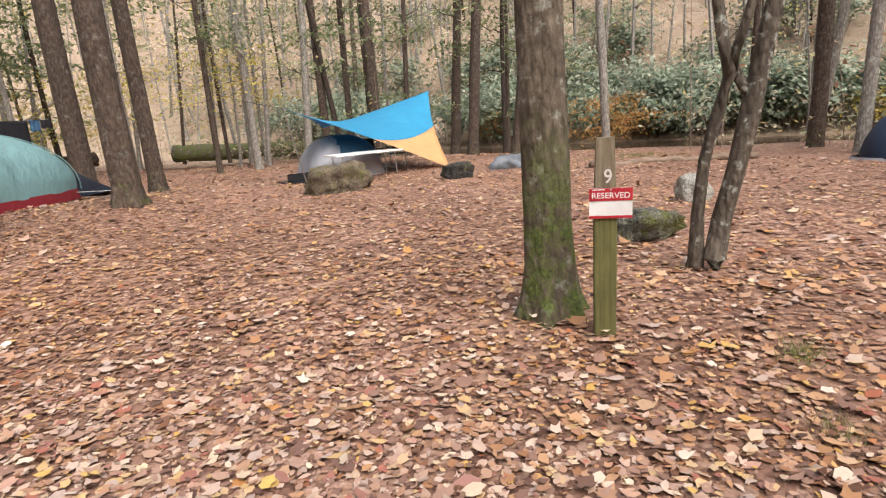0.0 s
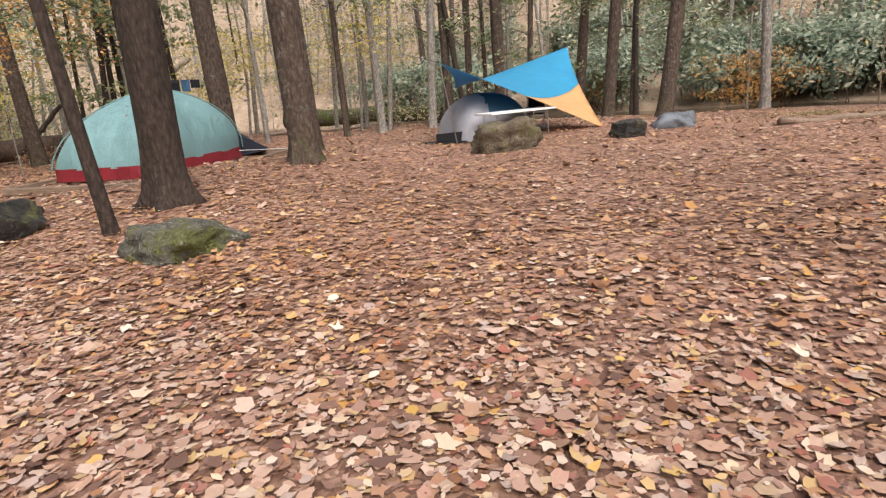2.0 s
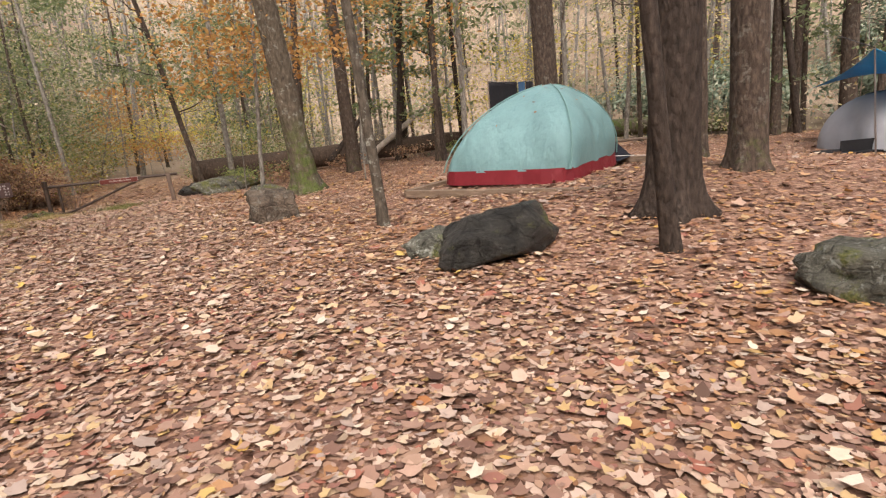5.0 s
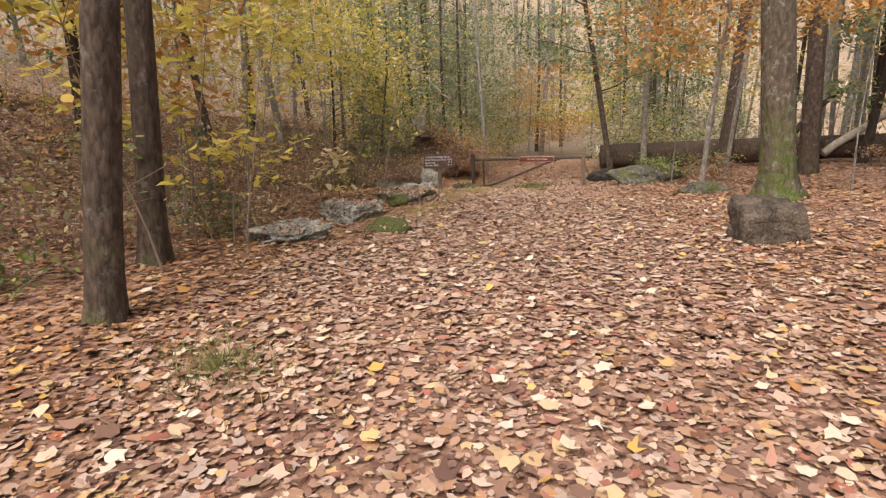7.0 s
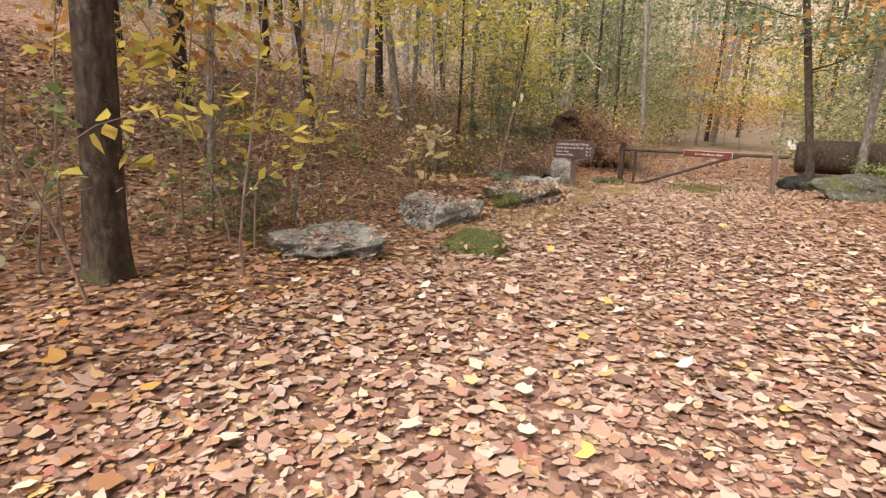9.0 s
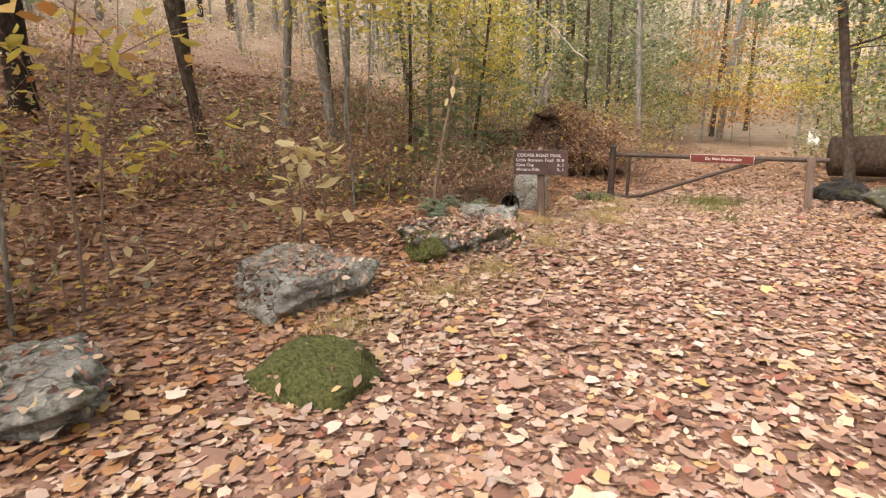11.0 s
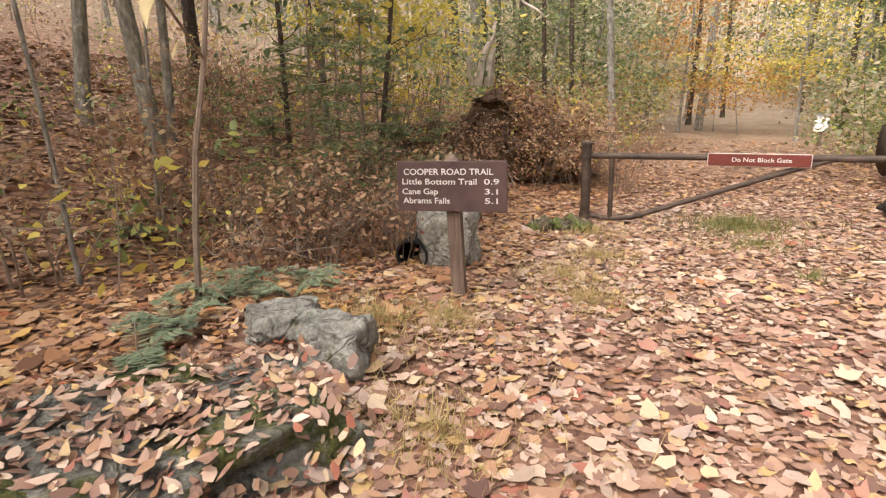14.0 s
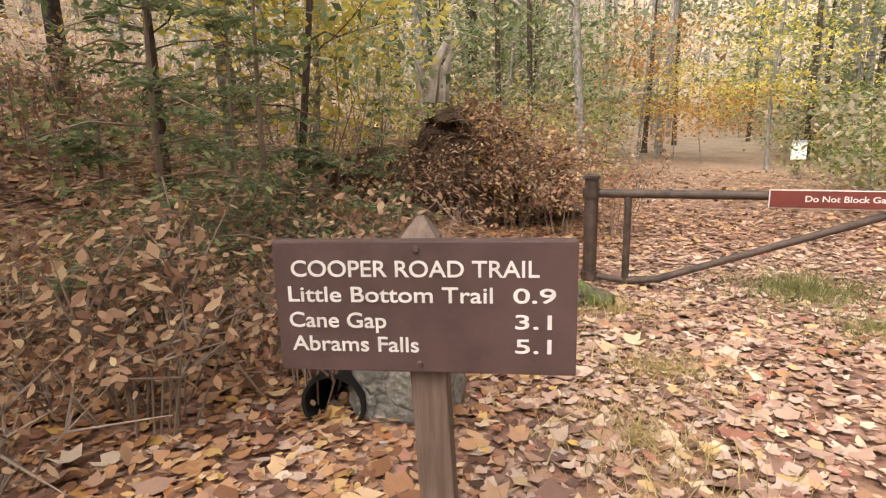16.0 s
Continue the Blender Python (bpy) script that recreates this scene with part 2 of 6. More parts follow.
M_BARK = bark_material("brown_bark", (0.038, 0.027, 0.02), (0.15, 0.11, 0.083), moss=0.4, lichen=0.16, moss_top=0.7)
M_BARK_MOSSY = bark_material("mossy_bark", (0.065, 0.05, 0.036), (0.22, 0.18, 0.13), moss=0.95, lichen=0.4, moss_top=1.5)
M_BARK_GREY = bark_material("grey_bark", (0.16, 0.145, 0.125), (0.44, 0.41, 0.36), lichen=0.6)
M_BARK_LOG = bark_material("log_bark", (0.04, 0.028, 0.02), (0.15, 0.105, 0.075), moss=0.0)
M_BARK_DARK = bark_material("dark_bark", (0.022, 0.016, 0.012), (0.09, 0.065, 0.05))
M_BARK_LICHEN = bark_material("lichened_bark", (0.055, 0.045, 0.035), (0.17, 0.14, 0.105), lichen=0.6)
M_TWIG = plain_material("twig", (0.23, 0.175, 0.135), 0.85)
M_PALEWOOD = plain_material("bleached_wood", (0.36, 0.31, 0.26), 0.85, var=0.35, scale=8, bump=0.4)
M_ROCK_GREY = rock_material("grey_rock", (0.30, 0.29, 0.255), (0.66, 0.64, 0.57), moss=0.05, lichen=0.7)
M_ROCK_LEDGE = rock_material("ledge_rock", (0.10, 0.095, 0.08), (0.50, 0.48, 0.42), moss=0.30, lichen=0.5)
M_ROCK_MOSS = rock_material("mossy_rock", (0.07, 0.07, 0.055), (0.26, 0.25, 0.20), moss=0.34, lichen=0.5)
M_ROCK_GREEN = rock_material("moss_cushion", (0.06, 0.06, 0.04), (0.22, 0.21, 0.16), moss=1.0)
M_ROCK_DARK = rock_material("dark_wet_rock", (0.014, 0.014, 0.013), (0.085, 0.08, 0.07), moss=0.1, rough=0.35)
M_ROCK_BROWN = rock_material("brown_rock", (0.085, 0.065, 0.042), (0.27, 0.22, 0.15), moss=0.2)
M_ROCK_BLOCK = rock_material("block_rock", (0.05, 0.04, 0.03), (0.26, 0.20, 0.15), moss=0.0, lichen=0.2)
M_SOIL = rock_material("bare_soil", (0.08, 0.05, 0.034), (0.26, 0.165, 0.11), moss=0.0, rough=0.95)
M_TEAL = cloth_material("teal_fly", (0.20, 0.36, 0.365), 0.5, 0.85)
M_TEALDARK = cloth_material("dark_teal_fly", (0.20, 0.36, 0.34))
M_RED = cloth_material("red_skirt", (0.22, 0.022, 0.03))
M_BLACKFLY = cloth_material("black_fly", (0.018, 0.022, 0.035), trans=0.0)
M_BLUE = cloth_material("blue_tarp", (0.05, 0.34, 0.56), 0.5, 0.25, 0.35)
M_TANTARP = cloth_material("tan_tarp", (0.72, 0.42, 0.19), 0.5, 0.25, 0.35)
M_GREYFLY = cloth_material("grey_fly", (0.36, 0.37, 0.40))
M_NAVY = cloth_material("navy_fly", (0.035, 0.10, 0.16))
M_NAVYDARK = cloth_material("dark_blue_fly", (0.018, 0.03, 0.06), trans=0.0)
M_CLOTHBLACK = cloth_material("black_cloth", (0.014, 0.014, 0.017), 0.8, 0.5, 0.0)
M_CLOTHBLUE = cloth_material("blue_cloth", (0.05, 0.12, 0.22), 0.8, 0.5, 0.0)
M_GREYTARP = cloth_material("grey_tarp", (0.12, 0.135, 0.15), 0.4, 0.6, 0.0)
M_WHITE = plain_material("white_plastic", (0.74, 0.74, 0.72), 0.45, var=0.06)
M_STEEL = plain_material("grey_steel", (0.42, 0.42, 0.42), 0.4, 0.9, 0.15)
M_BLACK = plain_material("black_fabric", (0.012, 0.012, 0.014), 0.8)
M_GATE = plain_material("rusty_brown_paint", (0.062, 0.043, 0.033), 0.6, 0.0, 0.5, 9, 0.4)
M_SIGNBROWN = plain_material("sign_brown_paint", (0.085, 0.052, 0.048), 0.55, 0.0, 0.22, 7, 0.2)
M_POSTBROWN = wood_material("weathered_post", (0.10, 0.065, 0.05), (0.22, 0.16, 0.125))
M_POSTGREEN = wood_material("green_treated_post", (0.085, 0.085, 0.028), (0.17, 0.16, 0.06))
M_POSTTOP = wood_material("brown_treated_post", (0.12, 0.09, 0.055), (0.23, 0.19, 0.125))
M_TIMBER = wood_material("weathered_timber", (0.12, 0.08, 0.055), (0.29, 0.215, 0.155), (3, 30, 30))
M_LABELRED = plain_material("gate_label_red", (0.14, 0.034, 0.025), 0.5, 0, 0.12)
M_RESERVED = plain_material("reserved_red", (0.42, 0.025, 0.035), 0.45, 0, 0.08)
M_LETTER = plain_material("routed_letter_white", (0.66, 0.63, 0.60), 0.7, 0, 0.1)
M_CULVERT = plain_material("culvert_black", (0.008, 0.008, 0.008), 0.6)
M_ROPE = plain_material("cord", (0.05, 0.05, 0.055), 0.7)


def water_material():
    m = Nodes("stream_water", 0.08)
    n = m.noise(m.coords("Object", (1, 1, 1)), 3.0, 4)
    m.bump(n, 0.25, 0.05)
    return m.color(m.ramp(m.noise(m.coords(), 0.4, 3), [(0.3, (0.035, 0.022, 0.014)), (0.7, (0.09, 0.06, 0.035))]))


M_WATER = water_material()

# ---- the lie of the land ----
TRAIL_AT = (-9.6, 15.8)
TRAIL_DIR = (-0.40, 0.917)


def smooth(x):
    return 0.5 * (x + np.sqrt(x * x + 0.6))


def trail_left(x, y):
    """Metres to the uphill side of the trail's middle line."""
    return -TRAIL_DIR[1] * (x - TRAIL_AT[0]) + TRAIL_DIR[0] * (y - TRAIL_AT[1]) + 0.13 * smooth(trail_ahead(x, y) - 5.0)


def trail_ahead(x, y):
    return TRAIL_DIR[0] * (x - TRAIL_AT[0]) + TRAIL_DIR[1] * (y - TRAIL_AT[1])


def lump(x, y, cx, cy, r, h):
    return h * np.exp(-((x - cx) ** 2 + (y - cy) ** 2) / (2 * r * r))


def stream_over(x, y):
    return 0.69 * (x - 6) + 0.724 * (y + 4)


def land(x, y):
    x, y = np.asarray(x, float), np.asarray(y, float)
    u, v, a = trail_left(x, y), stream_over(x, y), trail_ahead(x, y)
    z = lump(x, y, 1.7, 9.2, 2.6, 0.24) + lump(x, y, -2.9, 12.3, 1.6, 0.10) + lump(x, y, -7.2, 3.8, 1.6, 0.16)
    z = z + lump(x, y, -10.2, 16.4, 2.6, -0.27) + lump(x, y, -14.5, 25, 6, -0.3) + lump(x, y, 4.6, 10, 1.6, 0.15) + lump(x, y, -9.75, 10.2, 0.8, 0.26)
    z = z + 0.29 * smooth(u - 4.0) * (1 / (1 + np.exp(np.clip(-(u - 2.0) * 1.5, -40, 40))))
    z = z - 1.3 * np.exp(-(((v - 30.5) / 5.5) ** 2))
    z = z + 0.42 * smooth(v - 37) * (v > 20)
    r = np.hypot(x - 1, y - 9)
    z = z + 0.30 * smooth(r - 38)
    z = z + 0.05 * np.sin(x * 0.9 + 1.3 * np.sin(y * 0.5)) * np.cos(y * 0.8) * np.clip((np.abs(u) - 1) / 3, 0.2, 1)
    return np.minimum(z, 40 + 0.02 * r)


def land_at(x, y):
    return float(land(x, y))


# ---- mesh helpers ----


def fast_mesh(name, verts, loops, starts):
    me = bpy.data.meshes.new(name)
    me.vertices.add(len(verts))
    me.vertices.foreach_set("co", np.ascontiguousarray(verts, np.float32).ravel())
    me.loops.add(len(loops))
    me.loops.foreach_set("vertex_index", np.ascontiguousarray(loops, np.int32))
    me.polygons.add(len(starts))
    me.polygons.foreach_set("loop_start", np.ascontiguousarray(starts, np.int32))
    me.update(calc_edges=True)
    return me


def mesh_object(name, me, material, parent=None, smooth_shade=False):
    me.materials.append(material)
    if smooth_shade:
        me.polygons.foreach_set("use_smooth", np.ones(len(me.polygons), bool))
    ob = new(name, me)
    ob.parent = parent
    return ob


def part(name, bm, material, parent=None, label="", soft=False):
    """Links a bmesh as one mesh object under a thing or under a part."""
    me = bpy.data.meshes.new(name)
    bm.normal_update()
    bm.to_mesh(me)
    bm.free()
    ob = mesh_object(name, me, material, parent, soft)
    return tagged(ob, label) if label else ob


def thing(name, x, y, z=None, rz=0.0, label="", category="", group="", kind=""):
    e = new(name)
    e.matrix_basis = pose(x, y, land_at(x, y) if z is None else z, 0, 0, rz)
    return tagged(e, label, category, group, kind)


def box(sx, sy, sz, at=(0, 0, 0), bevel=0.0, rot=None):
    bm = bmesh.new()
    bmesh.ops.create_cube(bm, size=1, matrix=Matrix.LocRotScale(at, rot, (sx, sy, sz)))
    if bevel:
        bmesh.ops.bevel(bm, geom=list(bm.edges), offset=bevel, segments=2, affect="EDGES", profile=0.6)
    return bm


def tube(points, radii, sides=8, bm=None, wob=0.0, seed=0, caps=True):
    """A round bar along points with a radius at each."""
    bm = bm or bmesh.new()
    rng = np.random.default_rng(seed)
    pts = [Vector(p) for p in points]
    rings = []
    for i, p in enumerate(pts):
        d = (pts[min(i + 1, len(pts) - 1)] - pts[max(i - 1, 0)]).normalized()
        q = d.to_track_quat("Z", "Y").to_matrix()
        ring = []
        for k in range(sides):
            a = 2 * math.pi * k / sides
            rr = radii[i] * (1 + wob * float(rng.normal()))
            ring.append(bm.verts.new(p + q @ Vector((rr * math.cos(a), rr * math.sin(a), 0))))
        rings.append(ring)
    for r0, r1 in zip(rings, rings[1:]):
        for k in range(sides):
            bm.faces.new((r0[k], r0[(k + 1) % sides], r1[(k + 1) % sides], r1[k]))
    if caps:
        bm.faces.new(list(reversed(rings[0])))
        bm.faces.new(rings[-1])
    return bm


MAPLE = np.array([(0, -0.42), (0.36, -0.33), (0.33, -0.08), (0.50, 0.14), (0.27, 0.27), (0, 0.55), (-0.27, 0.27), (-0.50, 0.14), (-0.33, -0.08), (-0.36, -0.33)])
OVAL = np.array([(0, -0.5), (0.22, -0.16), (0.21, 0.18), (0, 0.52), (-0.21, 0.18), (-0.22, -0.16)])
BLADE = np.array([(0, -0.5), (0.14, -0.1), (0.1, 0.2), (0, 0.5), (-0.1, 0.2), (-0.14, -0.1)])
SLIM = np.array([(-0.026, 0), (0.026, 0), (0, 1.0)])
TULIP = np.array([(0, -0.45), (0.36, -0.2), (0.3, 0.12), (0.34, 0.42), (0, 0.3), (-0.34, 0.42), (-0.3, 0.12), (-0.36, -0.2)])
NEEDLE = np.array([(0, -0.5), (0.22, 0.0), (0, 0.5), (-0.22, 0.0)])


def leaf_cloud(pos, size, rng, shape=OVAL, tilt=0.35, normals=None, curl=0.25, heading=None):
    """Flat leaves at places, lying along normals (up if none) with a random turn, tilt and curl."""
    n, k = len(pos), len(shape)
    nor = np.tile((0.0, 0.0, 1.0), (n, 1)) if normals is None else normals.astype(float)
    nor = nor + rng.normal(0, tilt, (n, 3))
    nor /= np.linalg.norm(nor, axis=1, keepdims=True) + 1e-9
    ref = rng.normal(size=(n, 3)) if heading is None else heading + rng.normal(0, 0.25, (n, 3))
    ax = ref - (ref * nor).sum(1, keepdims=True) * nor
    ax /= np.linalg.norm(ax, axis=1, keepdims=True) + 1e-9
    bx = np.cross(ax, nor)
    size = np.broadcast_to(size, n)[:, None]
    worn = rng.uniform(0.72, 1.18, (n, k))
    sx = shape[None, :, 0] * rng.uniform(0.8, 1.3, (n, 1)) * worn
    sy = shape[None, :, 1] * worn
    lift = (sx ** 2 + sy ** 2) * rng.normal(0.25, 1.0, (n, 1)) * curl * 2 + sx * rng.normal(0, 0.25, (n, 1)) * curl
    v = pos[:, None] + size[:, :, None] * (sx[..., None] * bx[:, None] + sy[..., None] * ax[:, None] + lift[..., None] * nor[:, None])
    return v.reshape(-1, 3), k


def leaves_object(name, clouds, material, parent=None):
    verts, loops, starts, base, lb = [], [], [], 0, 0
    for v, k in clouds:
        verts.append(v)
        loops.append(np.arange(len(v)) + base)
        starts.append(np.arange(0, len(v), k) + lb)
        base += len(v)
        lb += len(v)
    me = fast_mesh(name, np.concatenate(verts), np.concatenate(loops), np.concatenate(starts))
    return mesh_object(name, me, material, parent)


# ---- ground ----


def axis(lo, hi, step, reach):
    mid = np.arange(lo, hi + 1e-6, step)
    out, d = [], step
    p = 0.0
    while p < reach:
        d *= 1.22
        p += d
        out.append(p)
    out = np.array(out)
    return np.r_[(lo - out)[::-1], mid, hi + out]


def build_ground():
    xs, ys = axis(-24, 22, 0.3, 500), axis(-8, 34, 0.3, 500)
    gx, gy = np.meshgrid(xs, ys)
    gz = land(gx, gy)
    n, m = len(xs), len(ys)
    v = np.stack([gx, gy, gz], -1).reshape(-1, 3)
    i = (np.arange(m - 1)[:, None] * n + np.arange(n - 1)).ravel()
    f = np.stack([i, i + 1, i + n + 1, i + n], 1)
    me = fast_mesh("ground", v, f.ravel(), np.arange(0, f.size, 4))
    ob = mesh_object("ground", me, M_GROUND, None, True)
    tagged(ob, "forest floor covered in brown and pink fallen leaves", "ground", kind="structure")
    bm = bmesh.new()
    bmesh.ops.create_grid(bm, x_segments=40, y_segments=6, size=1, matrix=Matrix.Translation((27.0, 18.1, -0.75)) @ Matrix.Rotation(radians(-43.6), 4, "Z") @ Matrix.Diagonal((70, 5.2, 1, 1)))
    w = part("water", bm, M_WATER)
    tagged(w, "dark shallow stream below a leafy bank", "stream", kind="structure")


build_ground()

# ---- trees ----


def trunk_mesh(h, r, lean=(0, 0), bend=0.0, flare=1.5, seed=0, sides=14, top=0.45, limbs=(), bm=None):
    """A tapered trunk with a root flare, a slight bend and side limbs (height, angle, length, rise, radius)."""
    rng = np.random.default_rng(seed)
    bm = bm or bmesh.new()
    zs = np.r_[-0.15, 0.0, 0.08, 0.2, 0.4, 0.75, 1.2, np.linspace(2.0, h, max(6, int(h / 0.9)))]
    ph = rng.uniform(0, 6.28, 3)
    roots = rng.integers(4, 7)

    def centre(z):
        s = z / h
        return Vector((lean[0] * z + bend * math.sin(3 * s + ph[0]) - bend * math.sin(ph[0]), lean[1] * z + bend * math.sin(2.3 * s + ph[1]) - bend * math.sin(ph[1]), z))

    rings = []
    for z in zs:
        base = r * (1 - (1 - top) * max(z, 0) / h)
        fl = (flare - 1) * math.exp(-max(z, 0) / 0.22)
        ring = []
        for k in range(sides):
            a = 2 * math.pi * k / sides
            rr = base * (1 + fl * (0.7 + 0.6 * math.cos(roots * a + ph[2])) + 0.05 * math.sin(3 * a + z * 1.3 + ph[0]) + float(rng.normal()) * 0.02)
            ring.append(bm.verts.new(centre(z) + Vector((rr * math.cos(a), rr * math.sin(a), 0))))
        rings.append(ring)
    for r0, r1 in zip(rings, rings[1:]):
        for k in range(sides):
            bm.faces.new((r0[k], r0[(k + 1) % sides], r1[(k + 1) % sides], r1[k]))
    bm.faces.new(rings[-1])
    ends = []
    for z, ang, ln, rise, rad in limbs:
        p = centre(z)
        d = Vector((math.cos(ang), math.sin(ang), rise)).normalized()
        pts = [p]
        for i in range(1, 6):
            q = p + d * ln * i / 5 + Vector(rng.normal(0, 0.03 * ln, 3)) + Vector((0, 0, 0.05 * ln * (i / 5) ** 2))
            pts.append(q)
        tube(pts, [rad * (1 - 0.16 * i) for i in range(6)], 6, bm)
        ends.append(pts)
        for j in range(2):
            s = pts[int(rng.integers(2, 5))]
            e = s + Vector(rng.normal(0, 0.3, 3)) * ln * 0.6 + d * ln * 0.25
            tube([s, (s + e) / 2 + Vector(rng.normal(0, 0.02 * ln, 3)), e], [rad * 0.4, rad * 0.28, rad * 0.1], 5, bm)
            ends.append([s, (s + e) / 2, e])
    return bm, ends


def crown_points(rng, n, z0, z1, spread, clumps=40):
    """Places of leaves in uneven clumps between two heights."""
    c = np.stack([rng.normal(0, spread, clumps), rng.normal(0, spread, clumps), rng.uniform(z0, z1, clumps)], 1)
    k = rng.integers(0, clumps, n)
    return c[k] + rng.normal(0, 0.45, (n, 3)) * np.array([1.15, 1.15, 0.26])


def make_tree(name, x, y, h, r, bark, seed, lean=(0, 0), bend=0.1, limbs=(), crown=None, label="", flare=1.5, group="forest trees", sides=14, top=0.45, crown_label=""):
    t = thing(name, x, y, rz=0, label=label, category="tree", group=group)
    bm, ends = trunk_mesh(h, r, lean, bend, flare, seed, sides, top, limbs)
    part("trunk", bm, bark, t, soft=True)
    if crown:
        mat, n, z0, z1, spread, size, shape = crown
        rng = np.random.default_rng(seed + 50)
        p = crown_points(rng, n, z0, z1, spread)
        p[:, 0] += lean[0] * p[:, 2]
        p[:, 1] += lean[1] * p[:, 2]
        c = leaves_object("crown", [leaf_cloud(p, rng.uniform(0.7, 1.2, n) * size, rng, shape, 0.6)], mat, t)
        if crown_label:
            tagged(c, crown_label)
    return t


def limb_set(rng, n, z0, z1, ln, rad):
    return [(float(rng.uniform(z0, z1)), float(rng.uniform(0, 6.28)), float(rng.uniform(0.5, 1)) * ln, float(rng.uniform(0.05, 0.6)), rad * float(rng.uniform(0.6, 1.2))) for _ in range(n)]


_r = np.random.default_rng(5)
HIGH = lambda mat, n=700: (mat, n, 9, 17, 1.9, 0.16, OVAL)  # noqa: E731

make_tree("maple_tree", 8.26, -0.24, 15, 0.185, M_BARK_MOSSY, 1, (0.004, 0.02), 0.05, limb_set(_r, 3, 7, 12, 3, 0.05), HIGH(M_TAN), "stout grey-brown trunk with a mossy foot and lichen", 1.7, sides=20, top=0.62)


def twin_tree():
    t = thing("forked_tree", 10.15, 0.0, label="twin-stemmed tree with pale lichen blotches on its bark", category="tree", group="forest trees")
    r = Matrix.Rotation(radians(-36), 3, "Z")

    def w(*pts):
        return [r @ Vector(p) for p in pts]

    bm = tube(w((0.1, 0, -0.15), (0.08, 0, 0.12), (0.13, 0.02, 0.5), (0.23, 0.02, 0.95), (0.31, 0, 1.45), (0.38, 0, 1.9), (0.5, 0.02, 2.6), (0.72, 0.02, 3.8), (1.1, 0, 6.5)), [0.15, 0.105, 0.088, 0.083, 0.088, 0.08, 0.068, 0.055, 0.03], 14, wob=0.04)
    part("stem", bm, M_BARK_LICHEN, t, soft=True)
    bm = tube(w((-0.1, 0.03, -0.15), (-0.08, 0.03, 0.1), (-0.08, 0.03, 0.55), (-0.04, 0.03, 1.05), (0.06, 0.03, 1.5), (0.14, 0.02, 1.8), (0.06, 0.0, 2.1), (-0.05, -0.02, 2.7), (-0.2, -0.05, 4.2), (-0.3, 0, 6.2)), [0.11, 0.075, 0.058, 0.052, 0.055, 0.06, 0.052, 0.045, 0.035, 0.02], 14, wob=0.05)
    part("stem", bm, M_BARK_LICHEN, t, soft=True)
    bm = tube(w((0.33, 0.0, 1.55), (0.22, 0.01, 1.75), (0.16, 0.0, 1.95), (0.26, 0, 2.3), (0.42, 0.05, 3.0), (0.5, 0.1, 4.5)), [0.055, 0.05, 0.045, 0.04, 0.03, 0.015], 10, wob=0.05)
    part("limb", bm, M_BARK_LICHEN, t, soft=True)


twin_tree()
make_tree("pine_tree", 4.42, 8.75, 17, 0.265, M_BARK, 2, (-0.012, 0), 0.05, limb_set(_r, 4, 5, 12, 2.5, 0.04), HIGH(M_HEMLOCK, 900), "thick brown furrowed trunk with spreading root flare", 1.45, sides=20, top=0.6)
make_tree("pine_tree", 4.78, 11.4, 16, 0.185, M_BARK, 3, (-0.03, 0), 0.06, limb_set(_r, 4, 5, 12, 2.5, 0.035), HIGH(M_HEMLOCK, 700), "brown furrowed trunk close behind a thicker one", 1.4, sides=18, top=0.6)
make_tree("pine_tree", 2.6, 15.6, 17, 0.31, M_BARK, 4, (-0.03, 0), 0.08, limb_set(_r, 5, 3, 10, 2.8, 0.035), HIGH(M_HEMLOCK, 700), "tall brown trunk with a few bare side branches", 1.35, sides=16, top=0.6)
make_tree("pine_tree", 2.4, 6.33, 15, 0.265, M_BARK_DARK, 6, (0.03, 0), 0.03, (), HIGH(M_HEMLOCK, 700), "dark wet trunk with a wide root flare", 1.75, sides=20, top=0.72)
make_tree("young_tree", 1.92, 5.03, 10, 0.082, M_BARK_DARK, 7, (-0.075, 0.02), 0.05, (), (M_TAN, 200, 7, 10, 1.0, 0.12, OVAL), "slim dark trunk leaning in front of a thicker one", 1.35, sides=12, top=0.5)
make_tree("young_tree", -0.93, 7.4, 11, 0.07, M_BARK_LICHEN, 8, (-0.045, 0), 0.10, limb_set(_r, 3, 4, 8, 1.5, 0.02), (M_TAN, 200, 7, 11, 1.0, 0.12, OVAL), "slim grey trunk standing alone in the leaves", 1.5, sides=12, top=0.5)
make_tree("oak_tree", -3.1, 12.0, 15, 0.245, M_BARK_MOSSY, 9, (-0.08, -0.09), 0.10, limb_set(_r, 5, 3.4, 8, 2.8, 0.045), HIGH(M_ORANGE), "grey-brown trunk with flared mossy roots behind a block of stone", 1.9, sides=18, top=0.6)
make_tree("young_tree", -8.45, 19.0, 11, 0.095, M_BARK, 10, (-0.2, -0.05), 0.16, limb_set(_r, 8, 2.2, 9, 2.2, 0.025), (M_HEMLOCK, 5200, 2.8, 10, 1.5, 0.2, BLADE), "slender dark conifer leaning over the end of a log", 1.4, sides=12)
make_tree("hemlock_tree", -6.3, 3.3, 14, 0.125, M_BARK, 11, (0.10, 0.09), 0.05, (), HIGH(M_YELLOW, 500), "dark brown trunk at the edge of the thicket", 1.35, sides=16, top=0.62)
make_tree("hemlock_tree", -7.72, 4.38, 14, 0.13, M_BARK, 12, (0.045, 0.04), 0.05, (), HIGH(M_YELLOW, 500), "dark brown trunk among yellow saplings", 1.4, sides=16, top=0.62)
